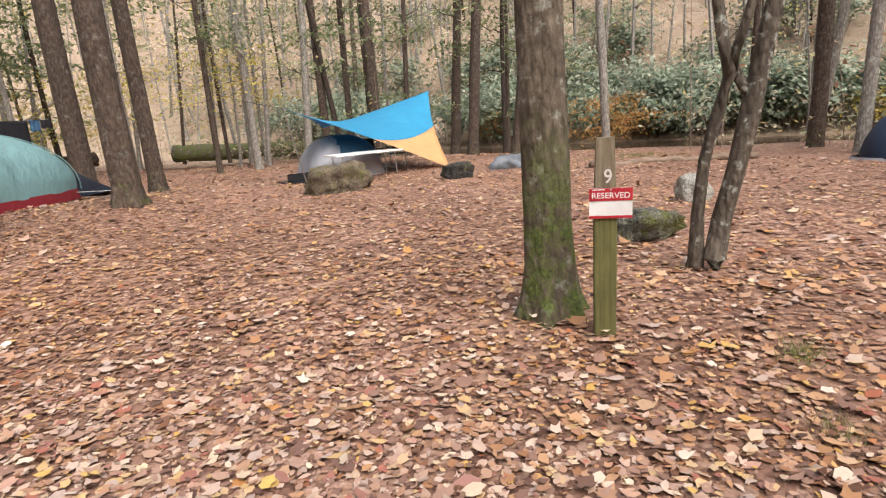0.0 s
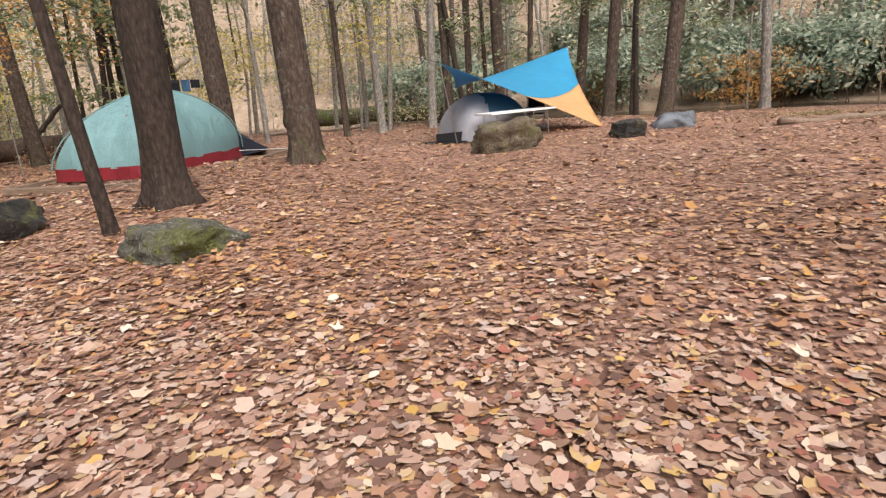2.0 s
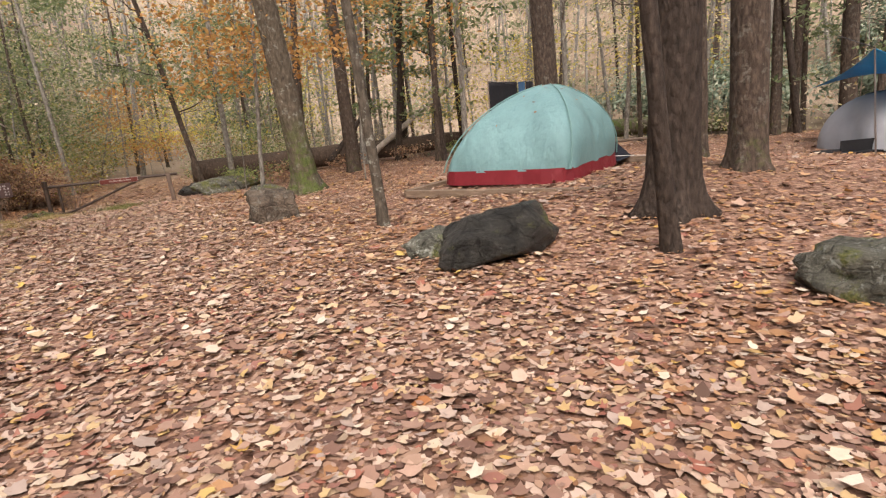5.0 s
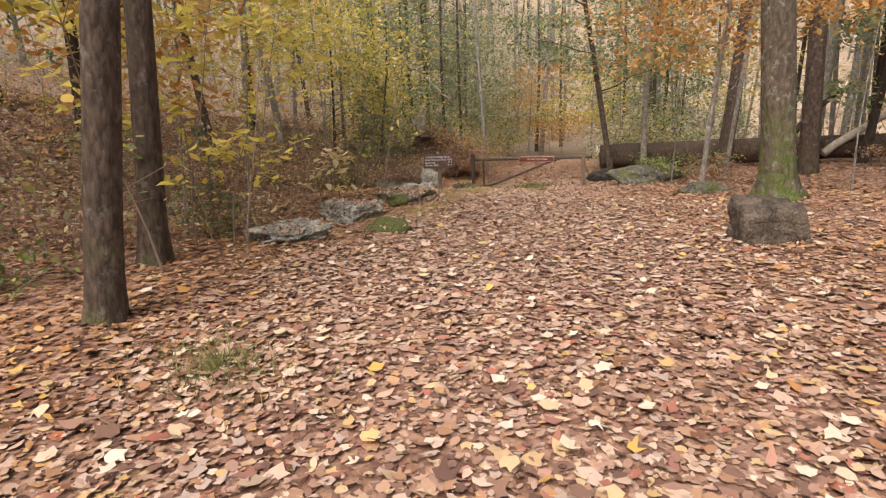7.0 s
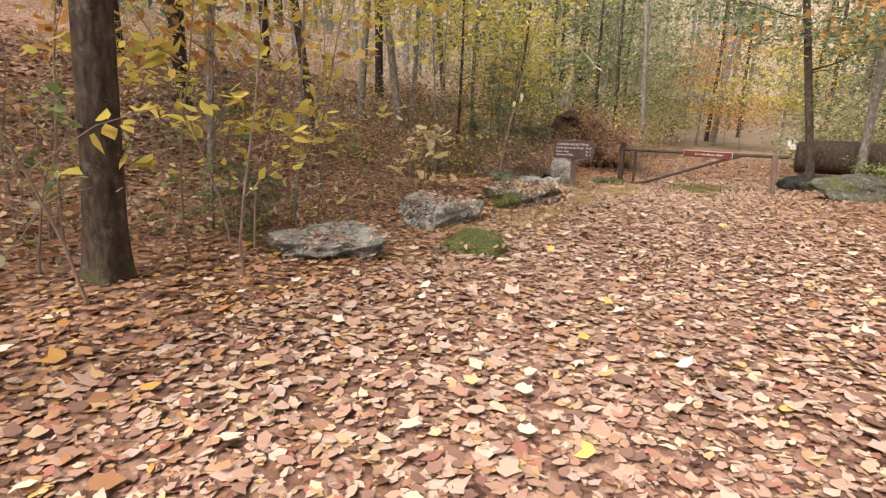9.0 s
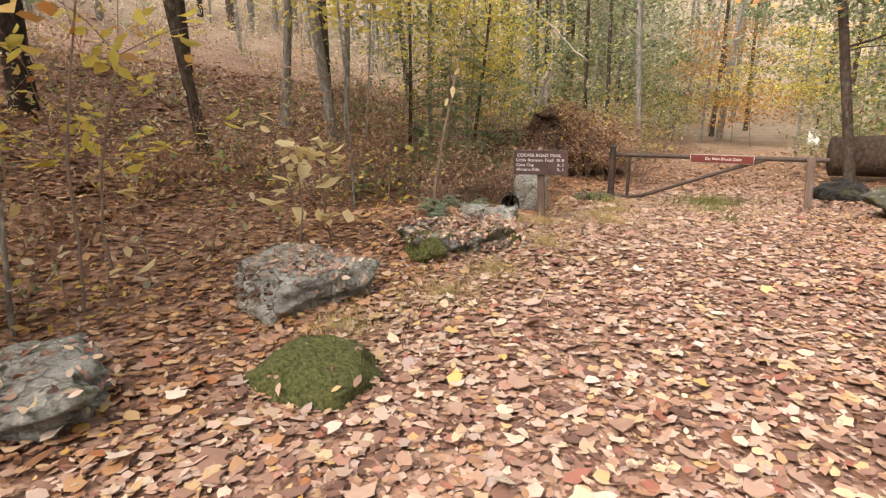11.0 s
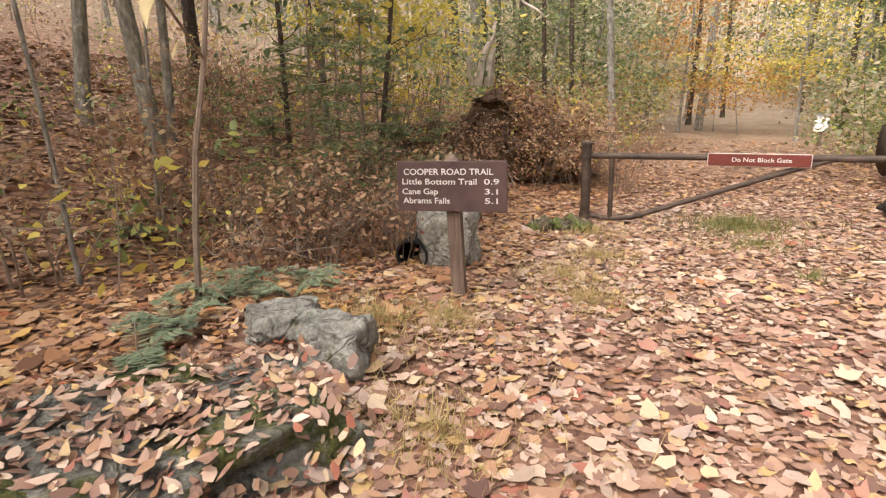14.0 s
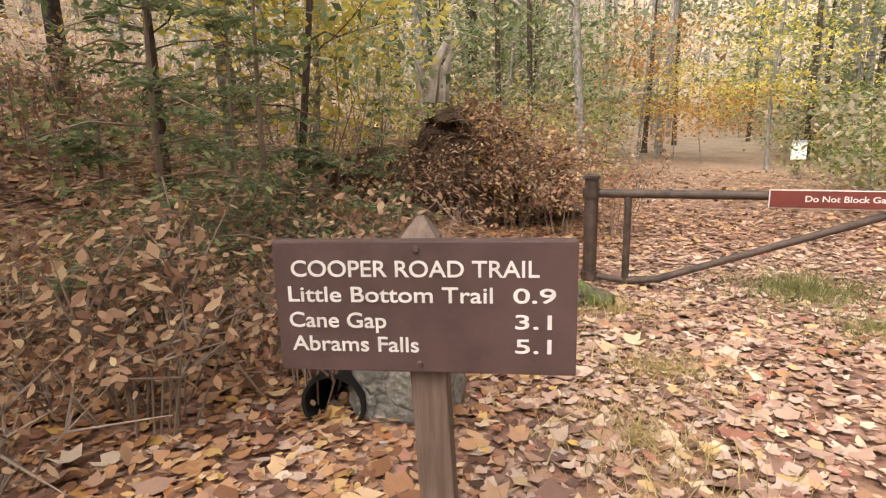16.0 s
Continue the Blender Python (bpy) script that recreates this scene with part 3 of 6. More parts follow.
make_tree("hemlock_tree", -7.85, 2.8, 14, 0.16, M_BARK, 13, (0.05, 0.045), 0.05, (), HIGH(M_TAN, 500), "grey-brown trunk in the thicket", 1.4, sides=16, top=0.62)
for k, (x, y, r, lx) in enumerate([(10.6, 19.4, 0.17, 0), (11.9, 20.6, 0.15, -0.01), (12.6, 18.9, 0.25, 0), (14.2, 19.8, 0.12, 0.03), (15.4, 15.9, 0.21, 0.09), (16.1, 13.7, 0.25, 0.12), (6.9, 21.5, 0.08, 0), (25, 11.8, 0.12, 0)]):
    make_tree("streamside_tree", x, y, 14 + k % 3, r, M_BARK, 20 + k, (lx, 0), 0.12, limb_set(_r, 4, 3, 10, 2.2, 0.03), HIGH(M_TAN, 450), "brown trunk standing near the stream bank", 1.35, sides=12, top=0.55)


# ---- the woods further off: a few kinds of tree, set out many times ----


def far_tree(name, bark, seed, h, r, crown, label, nlimb=7):
    rng = np.random.default_rng(seed)
    t = make_tree(name, 0, 0, h, r, bark, seed, (float(rng.normal(0, 0.02)), float(rng.normal(0, 0.02))), 0.2, limb_set(rng, nlimb, h * 0.2, h * 0.9, 2.0, r * 0.16 + 0.008), crown, label, 1.3, "woodland trees", 9, 0.35)
    t.matrix_basis = pose(0, 0, 0)
    return t


KINDS = [
    far_tree("tulip_tree", M_BARK_GREY, 101, 17, 0.16, (M_FAR, 500, 7, 16, 1.6, 0.21, NEEDLE), "pale grey trunk with sparse buff autumn leaves"),
    far_tree("beech_tree", M_BARK_GREY, 102, 13, 0.10, (M_FAR, 450, 4, 12, 1.4, 0.21, NEEDLE), "slim grey trunk with thin buff leaves"),
    far_tree("oak_tree", M_BARK, 103, 18, 0.22, (M_FAR, 420, 8, 17, 1.8, 0.21, NEEDLE), "tall brown trunk in the woods"),
    far_tree("maple_tree", M_BARK, 104, 12, 0.09, (M_YELLOW, 520, 3, 11, 1.5, 0.21, NEEDLE), "slim trunk with yellow autumn leaves"),
    far_tree("hemlock_tree", M_BARK_DARK, 105, 13, 0.12, (M_HEMLOCK, 2000, 1.6, 12.5, 1.15, 0.24, NEEDLE), "dark green hemlock with drooping boughs", 10),
    far_tree("dead_tree", M_BARK_GREY, 106, 12, 0.09, None, "bare grey trunk with broken branches", 9),
    far_tree("sourwood_tree", M_BARK, 107, 10, 0.06, (M_ORANGE, 420, 2.5, 9, 1.2, 0.21, NEEDLE), "thin trunk with orange leaves"),
    far_tree("birch_tree", M_BARK_GREY, 108, 14, 0.06, (M_FAR, 240, 6, 13, 1.2, 0.21, NEEDLE), "very thin straight grey trunk"),
]


def clear_of(x, y):
    """Whether a woodland tree may stand here: off the trail, the camp and the stream."""
    u, a, v = trail_left(x, y), trail_ahead(x, y), stream_over(x, y)
    if -25 < a < 6 and -3.0 < u < 3.4:
        return False
    if 6 <= a < 27 and -1.9 < u < 1.9:
        return False
    if -5 < x < 19 and -9 < y < 17.5 and v < 24:
        return False
    if -9.5 < x < -3 and -9 < y < 17 and u < 3.4:
        return False
    if 24.5 < v < 35:
        return False
    if -7 < x < 2 and 17 < y < 24.5 and abs(y - (22 + 0.5 * x)) < 1.2:
        return False
    return True


def plant_woods():
    rng = np.random.default_rng(11)
    first = set()
    count = 0
    tries = 0
    weights = np.array([0.15, 0.17, 0.11, 0.10, 0.18, 0.10, 0.07, 0.12])
    while count < 270 and tries < 20000:
        tries += 1
        rad = rng.uniform(7, 62) if rng.random() < 0.75 else rng.uniform(10, 32)
        ang = rng.uniform(0, 2 * math.pi)
        x, y = 0 + rad * math.cos(ang), 8 + rad * math.sin(ang)
        if not clear_of(x, y):
            continue
        if trail_left(x, y) > 3 and rad < 26 and rng.random() < 0.72:
            continue
        if 4 < trail_ahead(x, y) < 36 and -7 < trail_left(x, y) < 8 and rng.random() < 0.72:
            continue
        k = int(rng.choice(len(KINDS), p=weights))
        s = float(rng.uniform(0.75, 1.25))
        m = pose(x, y, land_at(x, y) - 0.05, float(rng.normal(0, 2.5)), float(rng.normal(0, 2.5)), float(rng.uniform(0, 360)))
        if k not in first:
            first.add(k)
            KINDS[k].matrix_basis = m
        else:
            KINDS[k].scale = (1, 1, 1)
            copy_thing(KINDS[k], m)
        count += 1


plant_woods()


# ---- undergrowth ----


def sapling_mesh(h, seed, n_leaf, mat, leaf=0.11, shape=OVAL, branches=7, droop=0.0, r=0.012):
    """A thin stem with side twigs; the leaves hang at the twigs' ends."""
    rng = np.random.default_rng(seed)
    pts = [Vector((0, 0, -0.05))]
    d = Vector((rng.normal(0, 0.08), rng.normal(0, 0.08), 1)).normalized()
    for i in range(7):
        pts.append(pts[-1] + d * h / 7)
        d = (d + Vector(rng.normal(0, 0.09, 3))).normalized()
    bm = tube(pts, [r * (1 - 0.11 * i) for i in range(8)], 6)
    spots, dirs, twigs = [], [], []
    for b in range(branches):
        k = int(rng.integers(2, 8))
        a = rng.uniform(0, 6.28)
        ln = h * rng.uniform(0.15, 0.38) * (1.25 - k / 8)
        e = pts[k] + Vector((math.cos(a) * ln, math.sin(a) * ln, ln * (0.35 - droop)))
        m = (pts[k] + e) / 2 + Vector((0, 0, 0.06 * ln))
        twigs.append(tube([pts[k], m, e], [r * 0.4, r * 0.3, r * 0.12], 5))
        for q in np.linspace(0.35, 1, max(2, n_leaf // branches)):
            p = np.array(pts[k]) * (1 - q) + np.array(e) * q
            spots.append(p + rng.normal(0, 0.05, 3))
            dirs.append(np.array(e - pts[k]))
    spots, dirs = np.array(spots), np.array(dirs)
    dirs /= np.linalg.norm(dirs, axis=1, keepdims=True)
    dirs[:, 2] -= 0.45
    return bm, twigs, leaf_cloud(spots, rng.uniform(0.7, 1.25, len(spots)) * leaf, rng, shape, 0.45, None, 0.3, dirs)


def sapling(x, y, h, seed, n_leaf, mat, label, leaf=0.11, shape=OVAL, branches=7, r=0.012, name="sapling", droop=0.0, group="saplings"):
    t = thing(name, x, y, rz=seed * 77 % 360, label=label, category="sapling", group=group)
    bm, twigs, cloud = sapling_mesh(h, seed, n_leaf, mat, leaf, shape, branches, droop, r)
    part("stem", bm, M_TWIG, t)
    for tw in twigs:
        part("twig", tw, M_TWIG, t)
    leaves_object("foliage", [cloud], mat, t)
    return t


def hemlock_shrub(x, y, h, seed, label="young hemlock with flat feathery green sprays", dense=1.0):
    rng = np.random.default_rng(seed)
    t = thing("hemlock_shrub", x, y, label=label, category="shrub", group="young hemlocks")
    bm = tube([(0, 0, -0.05), (0.03, 0, h * 0.5), (0.06, 0.04, h)], [0.025, 0.017, 0.004], 7)
    spots, dirs = [], []
    for b in range(int(26 * dense)):
        z = h * rng.uniform(0.08, 0.97)
        a = rng.uniform(0, 6.28)
        ln = (1.05 - z / h) * h * 0.42 * rng.uniform(0.6, 1.1) + 0.12
        d = np.array([math.cos(a), math.sin(a), 0.0])
        side = np.array([-d[1], d[0], 0])
        s = np.array([0.04 * z / h, 0, z])
        tube([s, s + d * ln * 0.5 + (0, 0, 0.03), s + d * ln + (0, 0, -0.1 * ln)], [0.007, 0.005, 0.002], 4, bm)
        m = int(70 * ln / 0.6) + 12
        q = rng.uniform(0.1, 1, m)
        w = (1.1 - q) * ln * 0.45
        o = rng.uniform(-1, 1, m) * w
        p = s + d * (q * ln)[:, None] + side * o[:, None]
        p[:, 2] += -0.1 * ln * q ** 2 - np.abs(o) * 0.12 + rng.normal(0, 0.012, m)
        spots.append(p)
        dirs.append(np.tile(d, (m, 1)) + side * np.sign(o)[:, None] * 0.9)
    part("stem", bm, M_TWIG, t)
    spots, dirs = np.concatenate(spots), np.concatenate(dirs)
    leaves_object("foliage", [leaf_cloud(spots, rng.uniform(0.7, 1.3, len(spots)) * 0.075, rng, BLADE, 0.3, None, 0.2, dirs)], M_HEMLOCK, t)
    return t


def leafy_shrub(name, x, y, r, h, seed, n, mat, label, leaf=0.12, shape=OVAL, stems=9, category="shrub", group="shrubs", z=None):
    """A bush of many stems with leaves in uneven clumps and gaps between them."""
    rng = np.random.default_rng(seed)
    t = thing(name, x, y, z, label=label, category=category, group=group)
    bm = bmesh.new()
    tips = []
    for i in range(stems):
        a, s = rng.uniform(0, 6.28), rng.uniform(0.2, 0.9) * r
        e = Vector((math.cos(a) * s, math.sin(a) * s, h * rng.uniform(0.5, 0.95)))
        m = Vector((e.x * 0.6, e.y * 0.6, e.z * 0.5)) + Vector(rng.normal(0, 0.13 * r, 3))
        tube([(0.3 * e.x, 0.3 * e.y, -0.1), m, e], [0.006 * r + 0.003, 0.005 * r + 0.002, 0.002], 5, bm)
        tips.append(e)
        for j in range(3):
            q = m.lerp(e, rng.uniform(0, 1)) + Vector((rng.normal(0, 0.25 * r), rng.normal(0, 0.25 * r), abs(rng.normal(0, 0.12 * h))))
            tube([m.lerp(e, 0.3), q], [0.006, 0.002], 4, bm)
            tips.append(q)
    part("stem", bm, M_TWIG, t)
    c = np.array([tuple(q) for q in tips])
    k = rng.integers(0, len(c), n)
    p = c[k] + rng.normal(0, 1, (n, 3)) * np.array([0.17 * r, 0.17 * r, 0.11 * h])
    p[:, 2] = np.maximum(p[:, 2], 0.03)
    out = p - np.array([0, 0, h * 0.3])
    out /= np.linalg.norm(out, axis=1, keepdims=True)
    leaves_object("foliage", [leaf_cloud(p, rng.uniform(0.7, 1.25, n) * leaf, rng, shape, 0.5, out + (0, 0, 0.6), 0.25)], mat, t)
    return t


def plant_undergrowth():
    rng = np.random.default_rng(21)
    # thicket along the uphill side of the trail
    for i in range(48):
        a = rng.uniform(-16, 10)
        u = 3.1 + abs(rng.normal(0, 2.6)) + (1.2 if a > -2 else 0)
        x = TRAIL_AT[0] + a * TRAIL_DIR[0] - u * TRAIL_DIR[1]
        y = TRAIL_AT[1] + a * TRAIL_DIR[1] + u * TRAIL_DIR[0]
        kind = rng.random()
        if kind < 0.4:
            sapling(x, y, rng.uniform(0.8, 2.2), 300 + i, 46, M_TAN, "thin bare-twigged sapling with brown clinging leaves", 0.09)
        elif kind < 0.58:
            sapling(x, y, rng.uniform(1.2, 2.8), 300 + i, 60, M_YELLOW, "thin sapling with yellow leaves", 0.12)
        elif kind < 0.72:
            sapling(x, y, rng.uniform(0.7, 1.6), 300 + i, 34, M_GREEN, "thin sapling with dull green leaves", 0.10)
        elif kind < 0.87:
            leafy_shrub("brown_shrub", x, y, rng.uniform(0.5, 0.9), rng.uniform(0.6, 1.2), 300 + i, 380, M_TAN, "twiggy shrub with dry brown leaves", 0.06)
        else:
            hemlock_shrub(x, y, rng.uniform(0.8, 1.7), 300 + i)
    # undergrowth along the far side of the stream
    kinds = [leafy_shrub("rhododendron", 0, 0, 2.2 + 0.3 * k, 2.6 + 0.35 * k, 500 + k, 1300, M_RHODO, "broad grey-green rhododendron bush on the far bank", 0.34, NEEDLE, 7, "bush", "rhododendrons", 0.0) for k in range(4)]
    for i in range(105):
        v = 35 + abs(rng.normal(0, 9)) if i > 40 else rng.uniform(34.8, 36.5)
        s = rng.uniform(-36, 26)
        x, y = 6 + 0.69 * v - 0.724 * s, -4 + 0.724 * v + 0.69 * s
        m = pose(x, y, land_at(x, y) - 0.1, 0, 0, rng.uniform(0, 360))
        if i < 4:
            kinds[i].matrix_basis = m
        else:
            copy_thing(kinds[i % 4], m)
    for i, (s, v) in enumerate([(-11, 34.5), (-13, 34.6), (-9.5, 35), (10, 35), (-20, 35), (2, 34.6)]):
        x, y = 6 + 0.69 * v - 0.724 * s, -4 + 0.724 * v + 0.69 * s
        leafy_shrub("autumn_shrub", x, y, 1.5, 2.0, 560 + i, 800, (M_YELLOW, M_ORANGE)[i % 2], "bright yellow-orange shrub on the far bank", 0.16, OVAL, 10)


plant_undergrowth()


def far_brush():
    """The uncountable thin growth between the trunks further off."""
    rng = np.random.default_rng(31)
    pos, stems = [], []
    while len(pos) < 620:
        rad, ang = rng.uniform(15, 55), rng.uniform(0, 6.283)
        x, y = rad * math.cos(ang), 8 + rad * math.sin(ang)
        if clear_of(x, y) and not (trail_left(x, y) > 2.5 and rad < 20):
            pos.append((x, y, land_at(x, y), rng.uniform(0.7, 3.2)))
    pos = np.array(pos)
    k = rng.integers(0, len(pos), 48000)
    p = pos[k, :3] + np.stack([rng.normal(0, 0.6, len(k)), rng.normal(0, 0.6, len(k)), rng.uniform(0.05, 1, len(k)) * pos[k, 3]], 1)
    ob = leaves_object("distant_brush", [leaf_cloud(p, rng.uniform(0.1, 0.24, len(p)), rng, NEEDLE, 0.7)], M_FAR)
    tagged(ob, "thin buff, yellow and green woodland undergrowth", "undergrowth", kind="stuff")
    bm = bmesh.new()
    for x, y, z, h in pos:
        for j in range(1):
            q = rng.normal(0, 0.3, 2)
            e = (x + q[0] + rng.normal(0, 0.3), y + q[1] + rng.normal(0, 0.3), z + h * rng.uniform(0.8, 1.8))
            tube([(x + q[0], y + q[1], z - 0.05), e], [0.018, 0.006], 4, bm, caps=False)
    ob = part("distant_stems", bm, M_TWIG)
    tagged(ob, "thin grey-brown stems of the undergrowth", "undergrowth", kind="stuff")


far_brush()


def leaf_sheet(name, spots, heights, per, sizes, mat, label, seed, spread=0.6, shape=NEEDLE, lift=0.05, tiers=0):
    """Leaves of growth too thick to count, in clumps or flat sprays over many spots."""
    rng = np.random.default_rng(seed)
    k = rng.integers(0, len(spots), per)
    if tiers:
        c = np.stack([rng.normal(0, spread, (len(spots), tiers)), rng.normal(0, spread, (len(spots), tiers)), rng.uniform(lift, 1, (len(spots), tiers)) * heights[:, None]], -1)
        p = spots[k] + c[k, rng.integers(0, tiers, per)] + rng.normal(0, 1, (per, 3)) * (0.62 * spread, 0.62 * spread, 0.16 * spread)
    else:
        p = spots[k] + np.stack([rng.normal(0, spread, per), rng.normal(0, spread, per), rng.uniform(lift, 1, per) * heights[k]], 1)
    ob = leaves_object(name, [leaf_cloud(p, rng.uniform(*sizes, per), rng, shape, 0.5 if tiers else 0.7)], mat)
    return tagged(ob, label, "undergrowth", kind="stuff")


def far_woods():
    """The wooded slopes all round, seen only as thin stems and scattered leaves."""
    rng = np.random.default_rng(41)
    spots = []
    while len(spots) < 1150:
        rad, ang = rng.uniform(24, 85), rng.uniform(0, 6.283)
        x, y = rad * math.cos(ang), 8 + rad * math.sin(ang)
        if clear_of(x, y):
            spots.append((x, y, land_at(x, y)))
    spots = np.array(spots)
    hs = rng.uniform(2, 13, len(spots))
    third = np.array_split(rng.permutation(len(spots)), 4)
    for i, (mat, label, n) in enumerate(((M_FAR, "buff and yellow leaves of the distant woods", 85000), (M_FAR, "buff and yellow leaves of the distant woods", 50000), (M_HEMLOCK, "dark evergreen foliage of the distant woods", 24000), (M_TAN, "brown leaves of the distant woods", 10000))):
        s = third[i]
        leaf_sheet("distant_foliage", spots[s], hs[s], n, (0.18, 0.42), mat, label, 60 + i, 1.5, tiers=5)
    bm = bmesh.new()
    for (x, y, z), h in zip(spots, hs):
        r, q = rng.uniform(0.035, 0.15), rng.normal(0, 0.5, 4)
        tube([(x, y, z - 0.1), (x + q[0], y + q[1], z + (h + 7) * 0.5), (x + q[0] + q[2], y + q[1] + q[3], z + h + 7)], [r, r * 0.75, r * 0.35], 5, bm, caps=False)
    tagged(part("distant_trunks", bm, M_BARK_GREY), "pale trunks of the distant woods", "trees", kind="stuff")


far_woods()


def hillside_brush():
    """Brown and green growth over the slope above the trail."""
    rng = np.random.default_rng(51)
    spots = []
    for i in range(430):
        a, u = rng.uniform(-18, 16), 3.2 + abs(rng.normal(0, 6.0))
        if a > -4:
            u += 0.8
        x = TRAIL_AT[0] + a * TRAIL_DIR[0] - u * TRAIL_DIR[1]
        y = TRAIL_AT[1] + a * TRAIL_DIR[1] + u * TRAIL_DIR[0]
        spots.append((x, y, land_at(x, y)))
    spots = np.array(spots)
    hs = rng.uniform(0.2, 0.95, len(spots)) + 0.03 * np.maximum(trail_left(spots[:, 0], spots[:, 1]) - 3, 0)
    parts = np.array_split(rng.permutation(len(spots)), 4)
    for i, (mat, label, n) in enumerate(((M_TAN, "dry brown leaves on the slope's low growth", 17000), (M_FAR, "buff leaves on the slope's low growth", 8000), (M_GREEN, "dull green leaves on the slope's low growth", 7000), (M_YELLOW, "yellow leaves on the slope's low growth", 4000))):
        s = parts[i]
        leaf_sheet("slope_brush", spots[s], hs[s], n, (0.045, 0.11), mat, label, 80 + i, 0.28, OVAL)
    bm = bmesh.new()
    for (x, y, z), h in zip(spots, hs):
        for j in range(2):
            q, e = rng.normal(0, 0.2, 2), rng.normal(0, 0.25, 2)
            tube([(x + q[0], y + q[1], z - 0.03), (x + q[0] + 0.5 * e[0], y + q[1] + 0.6 * e[1], z + h * 0.6), (x + q[0] + e[0], y + q[1] + e[1], z + h * rng.uniform(0.9, 1.5))], [0.006, 0.004, 0.002], 4, bm, caps=False)
    tagged(part("slope_stems", bm, M_TWIG), "thin dry stems on the slope above the trail", "undergrowth", kind="stuff")


hillside_brush()
for _k, (_x, _y, _z0, _z1, _m) in enumerate([(-15.2, 14.2, 2.2, 6.5, M_YELLOW), (-16.6, 16.4, 2.2, 6.5, M_YELLOW), (-14.4, 11.6, 2.6, 6.0, M_YELLOW), (-11.4, 6.2, 2.4, 5.5, M_YELLOW), (-4.6, 13.6, 2.4, 5.0, M_ORANGE), (-12.6, 27.5, 1.6, 4.0, M_YELLOW), (-16.5, 28.5, 1.6, 4.5, M_ORANGE), (-18.5, 33, 1.6, 5, M_ORANGE), (-6.5, 27, 1.6, 5.5, M_YELLOW), (7.2, 20.0, 2.4, 4.4, M_YELLOW), (3.0, 22.5, 1.6, 4.0, M_YELLOW), (0.0, 24.5, 1.2, 3.6, M_YELLOW), (22.5, 17.0, 0.8, 2.6, M_ORANGE)]):
    make_tree("autumn_tree", _x, _y, _z1 + 1.5, 0.055, M_BARK_GREY, 140 + _k, (0.02, 0.01), 0.15, limb_set(_r, 7, 1.6, _z1, 1.6, 0.014), (_m, 1500, _z0, _z1, 1.0, 0.13, OVAL), ("slim tree with bright yellow autumn leaves" if _m is M_YELLOW else "slim tree with orange-brown autumn leaves"), 1.3, "autumn trees", 9)

for _k, (_x, _y) in enumerate([(6.4, 18.2), (13.4, 22.6), (19.5, 20.5), (-0.5, 19.6)]):
    make_tree("hemlock_tree", _x, _y, 13, 0.11, M_BARK, 160 + _k, (0.01, 0), 0.1, limb_set(_r, 9, 3, 11, 2.2, 0.02), (M_HEMLOCK, 2600, 3.4, 11, 1.5, 0.2, NEEDLE), "hemlock with drooping green boughs above the camp", 1.3, "hemlocks", 10)

# First five stand in for dark woods, added to shade the slope below.
for _k, (_x, _y) in enumerate([(-9.6, 0.8), (-10.4, 2.5), (-11.3, 0.6), (-13.2, 3.6), (-15.0, 6.8), (-13.2, 1.2), (-16.6, 3.4), (-18.6, 6.4), (-12.0, -2.0), (-20.0, 10.4), (-19.0, 13.6)]):
    make_tree("hemlock_tree", _x, _y, 13, 0.13, M_BARK_DARK, 180 + _k, (0.01, 0), 0.1, limb_set(_r, 9, 3.6, 11, 2.0, 0.02), (M_HEMLOCK, 1900, 4.2, 11, 1.5, 0.2, NEEDLE), "dark hemlock on the slope above the trail", 1.3, "hemlocks", 10)


